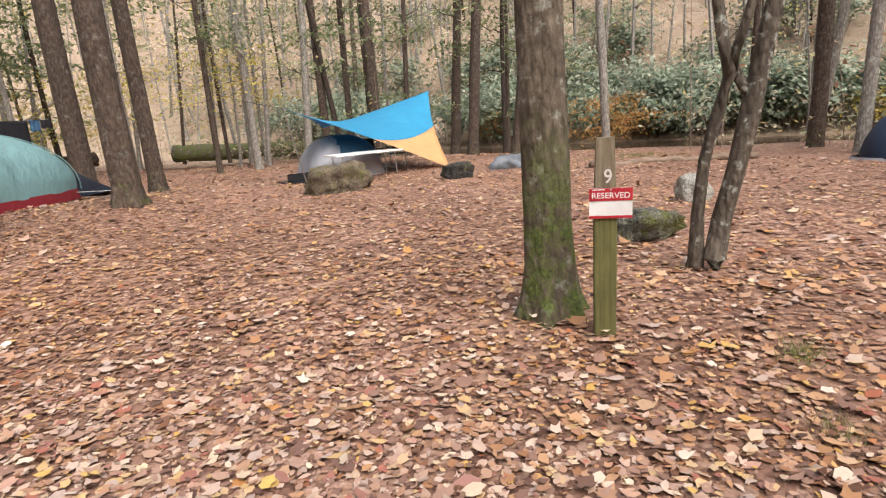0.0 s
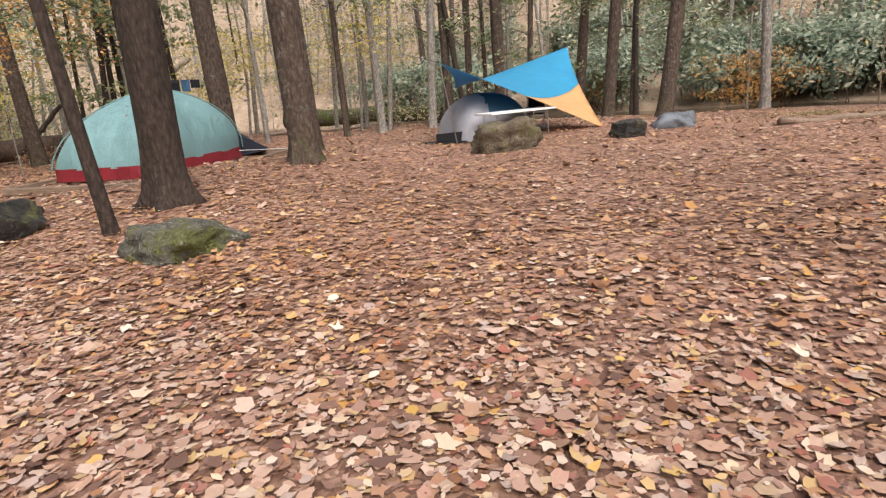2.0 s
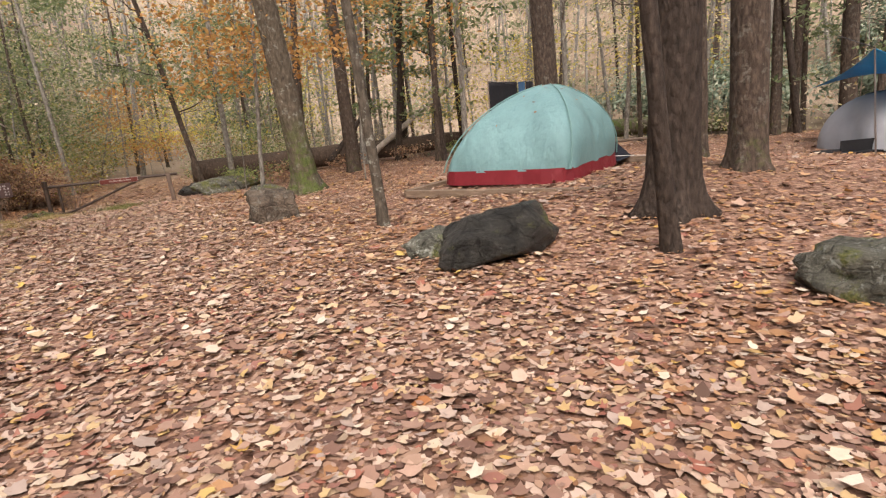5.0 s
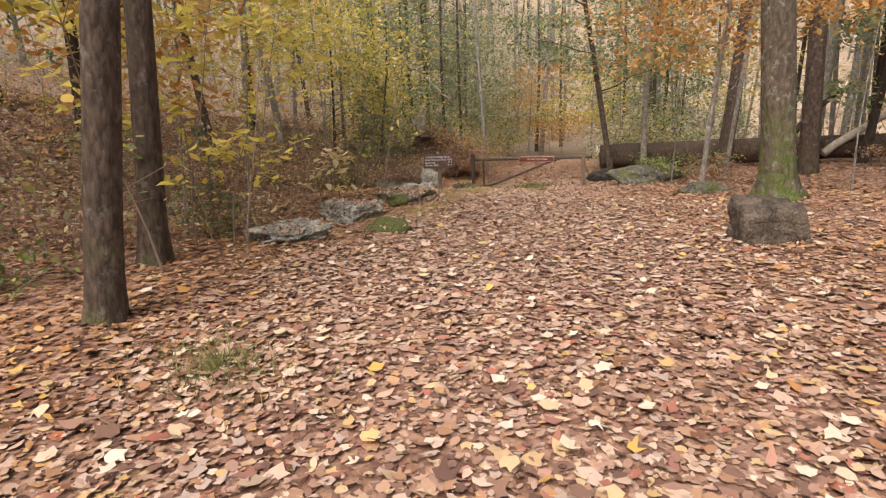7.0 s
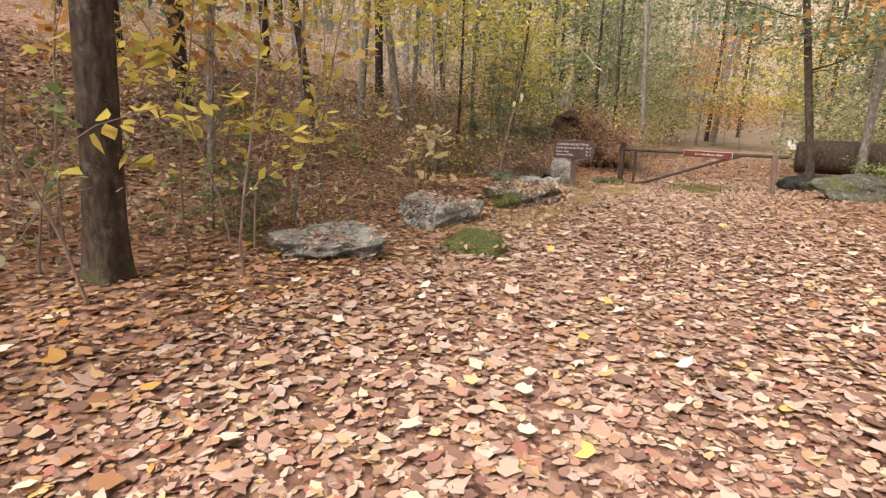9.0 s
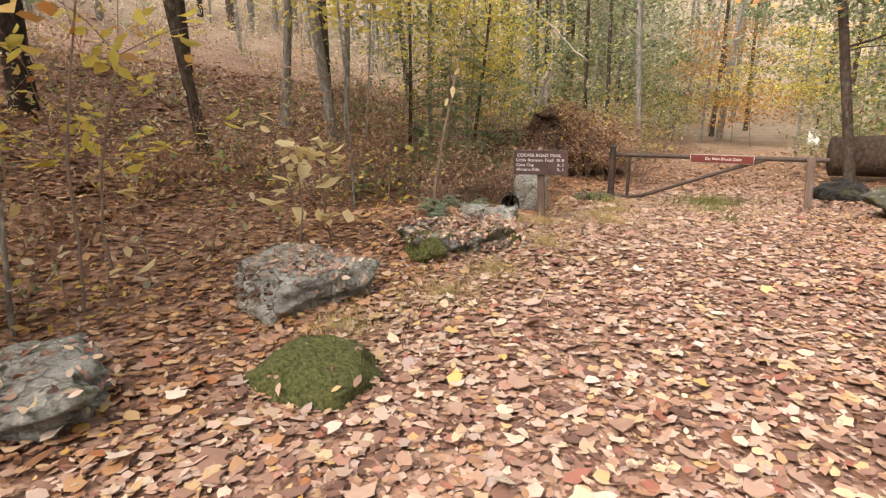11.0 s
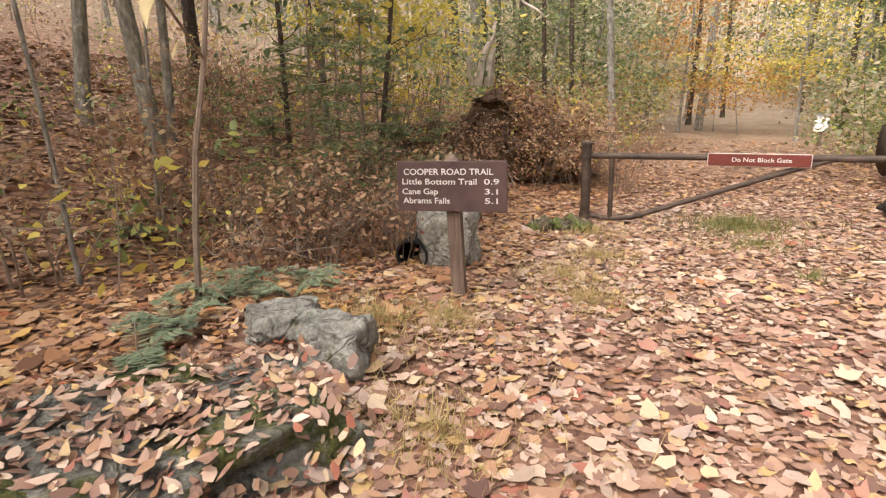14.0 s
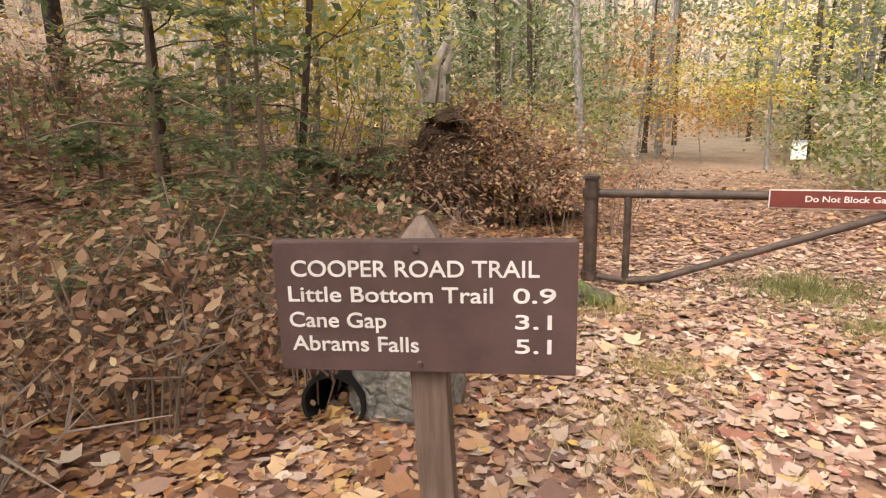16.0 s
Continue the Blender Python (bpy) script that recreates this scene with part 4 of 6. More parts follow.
def trailside():
    """Green and yellow growth that closes in on the trail beyond the gate."""
    rng = np.random.default_rng(91)
    spots = []
    for i in range(300):
        a, side = rng.uniform(5, 38), rng.choice((-1, 1))
        u = side * (2.3 + abs(rng.normal(0, 2.6)))
        x = TRAIL_AT[0] + a * TRAIL_DIR[0] - u * TRAIL_DIR[1]
        y = TRAIL_AT[1] + a * TRAIL_DIR[1] + u * TRAIL_DIR[0]
        if clear_of(x, y):
            spots.append((x, y, land_at(x, y)))
    spots = np.array(spots)
    hs = rng.uniform(0.5, 2.4, len(spots))
    thirds = np.array_split(rng.permutation(len(spots)), 4)
    for i, (mat, label, n) in enumerate(((M_GREEN, "green leaves of the brush along the trail", 19000), (M_FAR, "buff leaves of the brush along the trail", 17000), (M_YELLOW, "yellow leaves of the brush along the trail", 7000), (M_TAN, "brown leaves of the brush along the trail", 8000))):
        leaf_sheet("trailside_brush", spots[thirds[i]], hs[thirds[i]], n, (0.07, 0.16), mat, label, 95 + i, 0.5, OVAL)
    k = 0
    while k < 34:
        a, u = rng.uniform(1, 30), rng.uniform(2.6, 8.5) * rng.choice((1, 1, -1))
        x = TRAIL_AT[0] + a * TRAIL_DIR[0] - u * TRAIL_DIR[1]
        y = TRAIL_AT[1] + a * TRAIL_DIR[1] + u * TRAIL_DIR[0]
        if not clear_of(x, y) or (u < 0 and a < 9) or (u > 0 and a < 6):
            continue
        k += 1
        if k % 3 == 0:
            make_tree("hemlock_tree", x, y, rng.uniform(7, 11), 0.07, M_BARK, 800 + k, (0.01, 0), 0.1, limb_set(rng, 9, 1.0, 7, 1.8, 0.014), (M_HEMLOCK, 1900, 0.9, 8, 1.5, 0.17, NEEDLE), "young hemlock with green boughs beside the trail", 1.3, "hemlocks", 8)
        elif k % 3 == 1:
            make_tree("young_tree", x, y, rng.uniform(5, 8), 0.04, M_BARK_GREY, 800 + k, (0.02, 0.01), 0.2, limb_set(rng, 8, 0.9, 6, 1.6, 0.012), (M_GREEN, 1000, 0.8, 6.5, 1.5, 0.13, OVAL), "young tree still hung with yellow-green leaves", 1.3, "autumn trees", 7)
        else:
            make_tree("young_tree", x, y, rng.uniform(4, 7), 0.04, M_BARK_GREY, 800 + k, (0.02, 0.01), 0.2, limb_set(rng, 8, 0.9, 5, 1.6, 0.012), (M_FAR, 900, 0.9, 5.5, 1.4, 0.13, OVAL), "young tree with pale yellow autumn leaves", 1.3, "autumn trees", 7)


trailside()
# bright saplings that reach over the trail's edge, and the trees that close its far end
for _k, (_x, _y, _z0, _z1, _w, _n, _m) in enumerate([
        (-8.9, 6.3, 1.9, 3.6, 0.6, 600, M_YELLOW), (-11.3, 10.0, 2.5, 4.8, 0.9, 1500, M_YELLOW), (-12.4, 10.8, 2.4, 4.8, 0.9, 1300, M_YELLOW), (-9.1, 5.5, 1.6, 2.9, 0.6, 700, M_ORANGE),
        (-14.4, 14.6, 1.6, 3.6, 0.8, 1500, M_YELLOW), (-14.6, 28.6, 0.9, 2.2, 0.9, 1300, M_ORANGE), (-15.8, 29.6, 1.2, 3.0, 1.0, 1200, M_YELLOW), (-5.6, 15.2, 2.6, 5.2, 1.0, 1500, M_ORANGE), (-2.2, 14.2, 2.5, 4.6, 0.9, 1200, M_ORANGE)]):
    make_tree("autumn_tree", _x, _y, _z1 + 0.4, 0.016, M_BARK_GREY, 240 + _k, (0.02, 0.02), 0.12, limb_set(_r, 7, _z0 * 0.8, _z1, 1.3, 0.009), (_m, _n, _z0, _z1, _w, 0.13, OVAL), ("slim tree with bright yellow autumn leaves" if _m is M_YELLOW else "slim tree with orange-brown autumn leaves"), 1.3, "autumn trees", 8)
for _k, (_x, _y, _h) in enumerate([(-18.2, 36.0, 9.0), (-16.2, 39.5, 11.0), (-13.0, 37.5, 10.0), (-12.4, 31.0, 9.0), (-17.6, 31.5, 9.0), (-14.8, 43.0, 12.0), (-11.2, 33.6, 10.0), (-10.2, 29.0, 8.0)]):
    make_tree("hemlock_tree", _x, _y, _h, 0.1, M_BARK, 270 + _k, (0.01, 0), 0.12, limb_set(_r, 9, 1.4, _h * 0.8, 2.0, 0.016), (M_HEMLOCK, 2400, 1.2, _h * 0.92, 1.5, 0.19, NEEDLE), "hemlock with grey-green boughs at the trail's far end", 1.3, "hemlocks", 8)
for _k, (_x, _y, _h) in enumerate([(-13.6, 14.0, 4.6), (-14.6, 13.2, 5.0)]):
    make_tree("young_hemlock", _x, _y, _h, 0.04, M_BARK, 860 + _k, (0.01, 0.01), 0.15, limb_set(_r, 9, 0.7, _h * 0.8, 1.2, 0.012), (M_HEMLOCK, 2000, 0.7, _h * 0.92, 0.95, 0.11, NEEDLE), "young hemlock with feathery green boughs near the stump", 1.3, "hemlocks", 8)

# ---- rocks and logs ----


def rock_bm(size, seed, planes=14, rough=0.06, level=4, boxy=0.0, flat_top=False):
    """A stone cut by random planes, then worn by noise."""
    rng = np.random.default_rng(seed)
    n = rng.normal(size=(planes, 3))
    n /= np.linalg.norm(n, axis=1, keepdims=True)
    d = rng.uniform(0.78, 1.0, planes)
    if boxy:
        ax = np.array([(1, 0, 0), (-1, 0, 0), (0, 1, 0), (0, -1, 0), (0, 0, 1), (0, 0, -1)], float) + rng.normal(0, 0.12, (6, 3))
        ax /= np.linalg.norm(ax, axis=1, keepdims=True)
        n, d = np.r_[n, ax], np.r_[d + 0.25 * boxy, np.full(6, 0.76)]
    if flat_top:
        n, d = np.r_[n, [(0.05, -0.04, 1.0)]], np.r_[d, 0.62]
    bm = bmesh.new()
    bmesh.ops.create_icosphere(bm, subdivisions=level, radius=1)
    for v in bm.verts:
        dr = np.array(v.co.normalized())
        dots = n @ dr
        rad = float(np.min(np.where(dots > 0.05, d / np.maximum(dots, 0.05), 9)))
        rad = min(rad, 1.25)
        w = noise.fractal(v.co * 1.6 + Vector((seed, 0, 0)), 0.8, 2.1, 6) * rough * 2.4 - abs(noise.noise(v.co * 2.3 + Vector((0, seed, 0)))) * rough * 1.5
        v.co = Vector(dr) * (rad * (1 + w))
        v.co.x *= size[0] / 2
        v.co.y *= size[1] / 2
        v.co.z *= size[2] / 2
    return bm


def rock(name, x, y, size, rz, seed, mat, label, z=None, sink=0.25, boxy=0.0, flat_top=False, planes=14, litter=0, rough=0.075, group="boulders", hollow=0.0):
    z = land_at(x, y) if z is None else z
    bm = rock_bm(size, seed, planes, rough, 5 if litter > 80 else 4, boxy, flat_top)
    if hollow:
        for v in bm.verts:
            if v.co.z > 0:
                v.co.z *= 1 - hollow * math.exp(-((v.co.x / (0.24 * size[0])) ** 2 + ((v.co.y + 0.1 * size[1]) / (0.4 * size[1])) ** 2))
    m = pose(x, y, z + size[2] * (0.5 - sink), 0, 0, rz)
    bm.normal_update()
    tops = [(m @ v.co, v.normal.copy()) for v in bm.verts if v.normal.z > 0.45 and v.co.z > -0.1 * size[2]] if litter else []
    ob = part(name, bm, mat, None, soft=True)
    ob.matrix_basis = m
    tagged(ob, label, "rock", group)
    if litter and tops:
        rng = np.random.default_rng(seed)
        k = rng.integers(0, len(tops), litter)
        p = np.array([tuple(tops[i][0]) for i in k]) + rng.normal(0, 0.03, (litter, 3)) * (2.2, 2.2, 0.2) + (0, 0, 0.012)
        nn = np.array([tuple(tops[i][1]) for i in k])
        lv = leaves_object("fallen_leaves", [leaf_cloud(p, rng.uniform(0.04, 0.08, litter), rng, OVAL, 0.2, nn, 0.35)], M_LITTER)
        tagged(lv, "brown and pink fallen leaves lying on a boulder", "leaves", kind="stuff")
    return ob


rock("boulder", -7.86, 6.16, (1.2, 0.85, 0.42), 72, 141, M_ROCK_GREY, "pale grey lichened boulder with leaves in its hollow", litter=260, flat_top=True, boxy=0.3, sink=0.3, rough=0.13, hollow=0.5)
rock("boulder", -8.72, 8.08, (1.14, 1.0, 0.56), 99, 142, M_ROCK_GREY, "pale grey flat-topped boulder strewn with leaves", litter=520, flat_top=True, boxy=0.9, sink=0.34, rough=0.09, planes=10)
rock("boulder", -8.96, 9.84, (1.22, 0.86, 0.52), 78, 143, M_ROCK_LEDGE, "long boulder, mossy at its end and leaf-covered on top", litter=1300, flat_top=True, boxy=0.8, sink=0.54, rough=0.12, planes=10)
rock("mossy_stone", -8.82, 9.34, (0.36, 0.36, 0.3), 40, 58, M_ROCK_GREEN, "dark green moss cushion on the end of a boulder", sink=0.35)
rock("boulder", -9.08, 10.55, (0.36, 0.3, 0.36), 30, 57, M_ROCK_GREY, "small pale grey stone at the end of a longer one", sink=0.36, rough=0.1, boxy=0.6)
rock("boulder", -9.45, 10.5, (0.42, 0.36, 0.22), 75, 59, M_ROCK_GREY, "flat pale grey stone lying among the leaves", sink=0.3, rough=0.1, boxy=0.5, flat_top=True)
rock("mossy_stone", -7.4, 7.55, (0.8, 0.72, 0.42), 20, 44, M_ROCK_GREEN, "small round stone under green moss", litter=26, sink=0.52, rough=0.05, planes=22)
rock("boulder", -10.42, 12.4, (0.56, 0.46, 0.72), 30, 45, M_ROCK_GREY, "upright pale grey boulder beside a black pipe", boxy=0.3, sink=0.2)
rock("boulder", 0.44, 5.46, (1.3, 0.82, 0.58), 30, 46, M_ROCK_DARK, "low black wet boulder in the leaves", sink=0.27, planes=22, rough=0.055)
rock("boulder", -0.02, 5.72, (0.85, 0.6, 0.42), 10, 61, M_ROCK_MOSS, "low mossy slab against a black boulder", sink=0.35, flat_top=True)
rock("boulder", 2.84, 3.68, (1.3, 1.0, 0.54), -35, 47, M_ROCK_MOSS, "rounded mossy boulder with lichen", sink=0.36, boxy=0.2)
rock("boulder", -2.82, 8.76, (0.9, 0.78, 0.98), 24, 48, M_ROCK_BLOCK, "squared brown block of stone with a flat pale top", z=-0.08, boxy=1.0, flat_top=True, sink=0.2, planes=8)
rock("boulder", 8.68, 9.1, (1.75, 1.0, 0.82), 2, 49, M_ROCK_BROWN, "large rounded brown-green boulder at the camp", sink=0.2)
rock("boulder", 11.75, 9.2, (1.0, 0.6, 0.5), 10, 50, M_ROCK_DARK, "low dark squared stone near the tarp's corner", boxy=0.8, sink=0.15)
rock("boulder", 10.7, 1.55, (0.88, 0.68, 0.56), -35, 51, M_ROCK_MOSS, "mossy lichened boulder behind the numbered post", sink=0.3)
rock("boulder", 13.1, 3.0, (0.55, 0.45, 0.62), 10, 52, M_ROCK_GREY, "small pale grey stone standing on end", sink=0.2)
rock("boulder", -6.5, 16.4, (2.3, 1.0, 0.55), 62, 53, M_ROCK_MOSS, "long low grey boulder beside the great log", sink=0.25, litter=60)
rock("boulder", -8.2, 17.7, (0.8, 0.6, 0.5), 20, 54, M_ROCK_DARK, "dark stone by the sawn log", sink=0.3)
rock("stone", -4.5, 13.4, (0.8, 0.5, 0.3), 20, 55, M_ROCK_MOSS, "low mossy stone near the tree's roots", sink=0.3)


def log(name, a, b, ra, rb, mat, end_mat, label, seed, sag=0.0, category="log"):
    """A fallen trunk from a to b, with bark, sawn ends and a few knots."""
    a, b = Vector(a), Vector(b)
    t = new(name)
    t.matrix_basis = Matrix.Translation(a)
    tagged(t, label, category)
    n = 14
    rng = np.random.default_rng(seed)
    pts = [(b - a) * i / n + Vector((0, 0, -sag * math.sin(math.pi * i / n))) + Vector(rng.normal(0, 0.02, 3)) for i in range(n + 1)]
    bm = tube(pts, [(ra + (rb - ra) * i / n) * (1 + rng.normal(0, 0.03)) for i in range(n + 1)], 16, wob=0.035, seed=seed)
    d = (b - a).normalized()
    part("bark", bm, mat, t, soft=True)
    bm = bmesh.new()
    q = d.to_track_quat("Z", "Y").to_matrix().to_4x4()
    bmesh.ops.create_circle(bm, cap_ends=True, segments=20, radius=ra * 0.93, matrix=Matrix.Translation(-d * 0.012) @ q)
    part("sawn_end", bm, end_mat, t, "dark sawn end of the log")
    return t


log("fallen_log", (-9.05, 19.7, 0.3), (1.5, 25.6, 0.55), 0.41, 0.32, M_BARK_LOG, M_BARK_DARK, "great dark fallen log with a sawn end by the trail", 61)
log("fallen_log", (11.8, 24.6, 0.3), (4.6, 28.4, 0.4), 0.36, 0.42, M_BARK_MOSSY, M_BARK_DARK, "mossy fallen log lying behind the camp", 62)
log("leaning_log", (-3.2, 22.4, 0.3), (0.9, 25.6, 3.4), 0.12, 0.08, M_PALEWOOD, M_PALEWOOD, "pale broken trunk leaning among the trees", 63)
log("leaning_log", (-4.4, 20.4, 0.3), (-2.9, 21.6, 2.1), 0.1, 0.07, M_BARK_DARK, M_BARK_DARK, "dark broken branch leaning from the ground", 64)
log("log_stub", (-11.0, 14.15, -0.16), (-10.62, 14.62, -0.2), 0.085, 0.08, M_BARK_MOSSY, M_PALEWOOD, "short mossy log lying at the gate's foot", 65)
log("fallen_branch", (3.6, 22.6, 0.1), (7.6, 20.8, 0.12), 0.07, 0.04, M_TWIG, M_TWIG, "fallen branch lying at the edge of the camp", 66)
log("leaning_pole", (-14.1, 15.6, 3.75), (-12.2, 15.8, 2.2), 0.012, 0.018, M_PALEWOOD, M_PALEWOOD, "thin pale dead pole leaning through the brush", 67)
log("timber", (15.0, 8.2, 0.06), (18.8, 6.4, 0.06), 0.09, 0.09, M_TIMBER, M_TIMBER, "weathered round timber edging the camp", 68, category="timber")


def rootwad():
    """The torn-up root plate of a fallen tree, with its soil, roots and broken stump."""
    t = thing("uprooted_stump", -13.85, 16.75, rz=44, label="upturned root plate of a fallen tree with hanging roots", category="stump")
    bm = rock_bm((3.4, 1.5, 2.5), 71, 20, 0.17, 5)
    for v in bm.verts:
        slope = min(max((v.co.x + 0.45) / 2.0, 0.0), 1.0)
        v.co.z = v.co.z * (1 - 0.66 * slope) + 0.65 - 0.35 * slope
        if v.co.x < -0.45:
            v.co.z *= 0.62
        if v.co.z > 1.1:
            v.co.z = 1.1 + 0.4 * (v.co.z - 1.1)
        if v.co.y < 0 and -1.2 < v.co.x < 0.05 and v.co.z < 1.25:
            v.co.y *= 0.3
    bm.normal_update()
    tops = [v.co.copy() for v in bm.verts if v.co.y < 0.3 and v.co.x > -0.1 and v.co.z > 0.0]
    part("root_plate", bm, M_SOIL, t, "dark crumbling soil held by roots", soft=True)
    rng = np.random.default_rng(72)
    for i in range(170):
        p = tops[int(rng.integers(0, len(tops)))] + Vector((0, -0.02, 0.03))
        pts = [p]
        d = Vector((rng.normal(0.25, 0.55), -0.4, rng.normal(0.15, 0.6))).normalized()
        for j in range(5):
            pts.append(pts[-1] + d * rng.uniform(0.06, 0.17))
            d = (d + Vector(rng.normal(0, 0.2, 3)) + Vector((0, 0, -0.3))).normalized()
        part("root", tube(pts, [0.011, 0.009, 0.007, 0.005, 0.004, 0.002], 5), M_TWIG, t)
    for k, (x, h, lean, r) in enumerate(((-0.35, 0.75, 0.28, 0.08), (-0.2, 0.5, 0.12, 0.06), (-0.48, 0.42, -0.1, 0.05))):
        part("broken_stump", tube([(x, -0.1, 1.5), (x + 0.3 * lean, -0.12, 1.75 + 0.3 * h), (x + 0.8 * lean, -0.14, 1.75 + 0.7 * h), (x + lean, -0.15, 1.75 + h)], [r, r * 0.8, r * 0.45, 0.008], 8, wob=0.3, seed=3 + k), M_PALEWOOD, t, "pale splintered wood")
    for name, n, mat, size in (("dead_leaves", 3600, M_TAN, (0.045, 0.10)), ("yellow_leaves", 420, M_YELLOW, (0.05, 0.09)), ("rusty_leaves", 1400, M_RUST, (0.05, 0.09))):
        k = rng.integers(0, len(tops), n)
        p = np.array([tuple(tops[i]) for i in k]) + np.abs(rng.normal(0, 0.13, (n, 3))) * (1, -1, 1) + rng.normal(0, 0.05, (n, 3))
        leaves_object(name, [leaf_cloud(p, rng.uniform(*size, n), rng, OVAL, 0.6)], mat, t)


rootwad()
hemlock_shrub(-12.7, 14.3, 1.5, 700, dense=0.9)
hemlock_shrub(-12.2, 13.2, 1.2, 701)
hemlock_shrub(-12.45, 13.0, 2.7, 706, dense=1.3)
hemlock_shrub(-11.95, 12.1, 2.3, 707, dense=1.1)
hemlock_shrub(-13.6, 13.4, 2.3, 702, dense=1.4)
hemlock_shrub(-12.6, 12.0, 1.2, 703)
for k in range(5):
    leafy_shrub("brown_shrub", -13.9 + 0.5 * k, 15.9 + 0.35 * k, 0.6, 1.0 + 0.15 * (k % 3), 760 + k, 520, M_TAN, "twiggy shrub with rusty brown leaves by the uprooted stump", 0.06)
for k in range(4):
    leafy_shrub("brown_shrub", -14.6 + 0.5 * k, 17.6 + 0.45 * (k % 3) + 0.25 * k, 0.85, 1.3 + 0.2 * (k % 3), 710 + k, 520, M_TAN, "twiggy shrub with rusty brown leaves by the uprooted stump", 0.085)
leafy_shrub("autumn_shrub", -14.6, 14.9, 1.3, 3.0, 720, 900, M_YELLOW, "tall yellow-leaved shrub behind the stump", 0.12, OVAL, 8)
leafy_shrub("autumn_shrub", -15.6, 16.6, 1.3, 3.4, 721, 900, M_YELLOW, "tall yellow-leaved shrub behind the stump", 0.12, OVAL, 8)
for k, (x, y) in enumerate([(-11.1, 12.9), (-11.6, 13.6), (-11.9, 12.6), (-11.3, 11.7), (-12.4, 11.2)]):
    leafy_shrub("brown_shrub", x, y, 0.6, 0.85, 730 + k, 460, M_TAN, "twiggy shrub with dry brown leaves", 0.06, stems=14)
for k, (x, y, n) in enumerate([(-10.85, 11.0, 260), (-11.0, 11.6, 360), (-10.85, 12.2, 320), (-11.3, 12.3, 400), (-11.5, 11.4, 420), (-11.9, 11.9, 420)]):
    leafy_shrub("brown_shrub", x, y, 0.5, 0.5 + 0.12 * (k % 3), 880 + k, n, M_TAN, "low tangled shrub with dark rusty leaves by the trail sign", 0.05, stems=16)
sapling(-9.98, 10.3, 2.9, 740, 12, M_BUFF, "slender pale stem with a few buff leaves", 0.13, r=0.018, branches=4)
sapling(-9.6, 8.45, 1.05, 741, 26, M_BUFF, "low sapling with large buff leaves", 0.2, branches=7)
sapling(-9.8, 8.9, 1.0, 748, 26, M_BUFF, "low sapling with large buff leaves", 0.2, branches=6)
sapling(-10.15, 8.75, 1.25, 742, 24, M_BUFF, "low sapling with large buff leaves", 0.19, branches=6)
sapling(-9.6, 7.2, 0.8, 743, 14, M_BUFF, "low sapling with large buff leaves", 0.17, branches=5)
sapling(-8.2, 5.6, 1.9, 744, 46, M_YELLOW, "sapling with yellow leaves at the thicket's edge", 0.14)
sapling(-7.3, 5.2, 2.4, 745, 60, M_YELLOW, "sapling with yellow leaves at the thicket's edge", 0.14)
sapling(-9.3, 5.8, 3.2, 746, 90, M_YELLOW, "tall sapling with yellow leaves", 0.14, branches=11)
for _k, (_x, _y, _h) in enumerate([(-8.5, 5.5, 3.4), (-9.2, 6.7, 3.8), (-8.0, 5.0, 2.8), (-9.9, 7.0, 3.2), (-7.2, 4.2, 3.2)]):
    sapling(_x, _y, _h, 780 + _k, 130, M_YELLOW, "tall sapling hung with pale yellow leaves", 0.16, branches=12)
for _k, (_x, _y) in enumerate([(-6.1, 17.2), (-5.2, 16.6), (-7.2, 18.4), (-3.8, 20.3), (-5.6, 18.9), (-1.6, 21.6), (0.2, 22.6)]):
    leafy_shrub("low_shrub", _x, _y, 0.8, 0.6, 790 + _k, 340, (M_GREEN, M_TAN)[_k % 2], "low tangle of leaves in front of the great log", 0.09)
sapling(-8.6, 4.2, 3.6, 747, 110, M_ORANGE, "tall sapling with orange leaves", 0.14, branches=12)

# ---- the gate, the trail sign and the culvert ----


def words(text, size, parent, at, mat, width=None, align="LEFT", depth=0.0015):
    """Letters as a mesh on a board's front, which faces the board's own -y side."""
    cu = bpy.data.curves.new("lettering", "FONT")
    cu.body, cu.size, cu.align_x, cu.extrude, cu.offset = text, size, align, depth, size * 0.007
    tmp = bpy.data.objects.new("lettering", cu)
    scene.collection.objects.link(tmp)
    me = bpy.data.meshes.new_from_object(tmp)
    bpy.data.objects.remove(tmp)
    co = np.zeros(len(me.vertices) * 3)
    me.vertices.foreach_get("co", co)
    co = co.reshape(-1, 3)
    s = width / (co[:, 0].max() - co[:, 0].min()) if width else 1.0
    co[:, 0] *= s
    if align == "RIGHT":
        co[:, 0] -= co[:, 0].max()
    elif align == "LEFT":
        co[:, 0] -= co[:, 0].min()
    me.vertices.foreach_set("co", co.ravel())
    ob = mesh_object("lettering", me, mat, parent)
    ob.matrix_basis = Matrix.Translation(at) @ Matrix.Rotation(radians(90), 4, "X")
    return ob


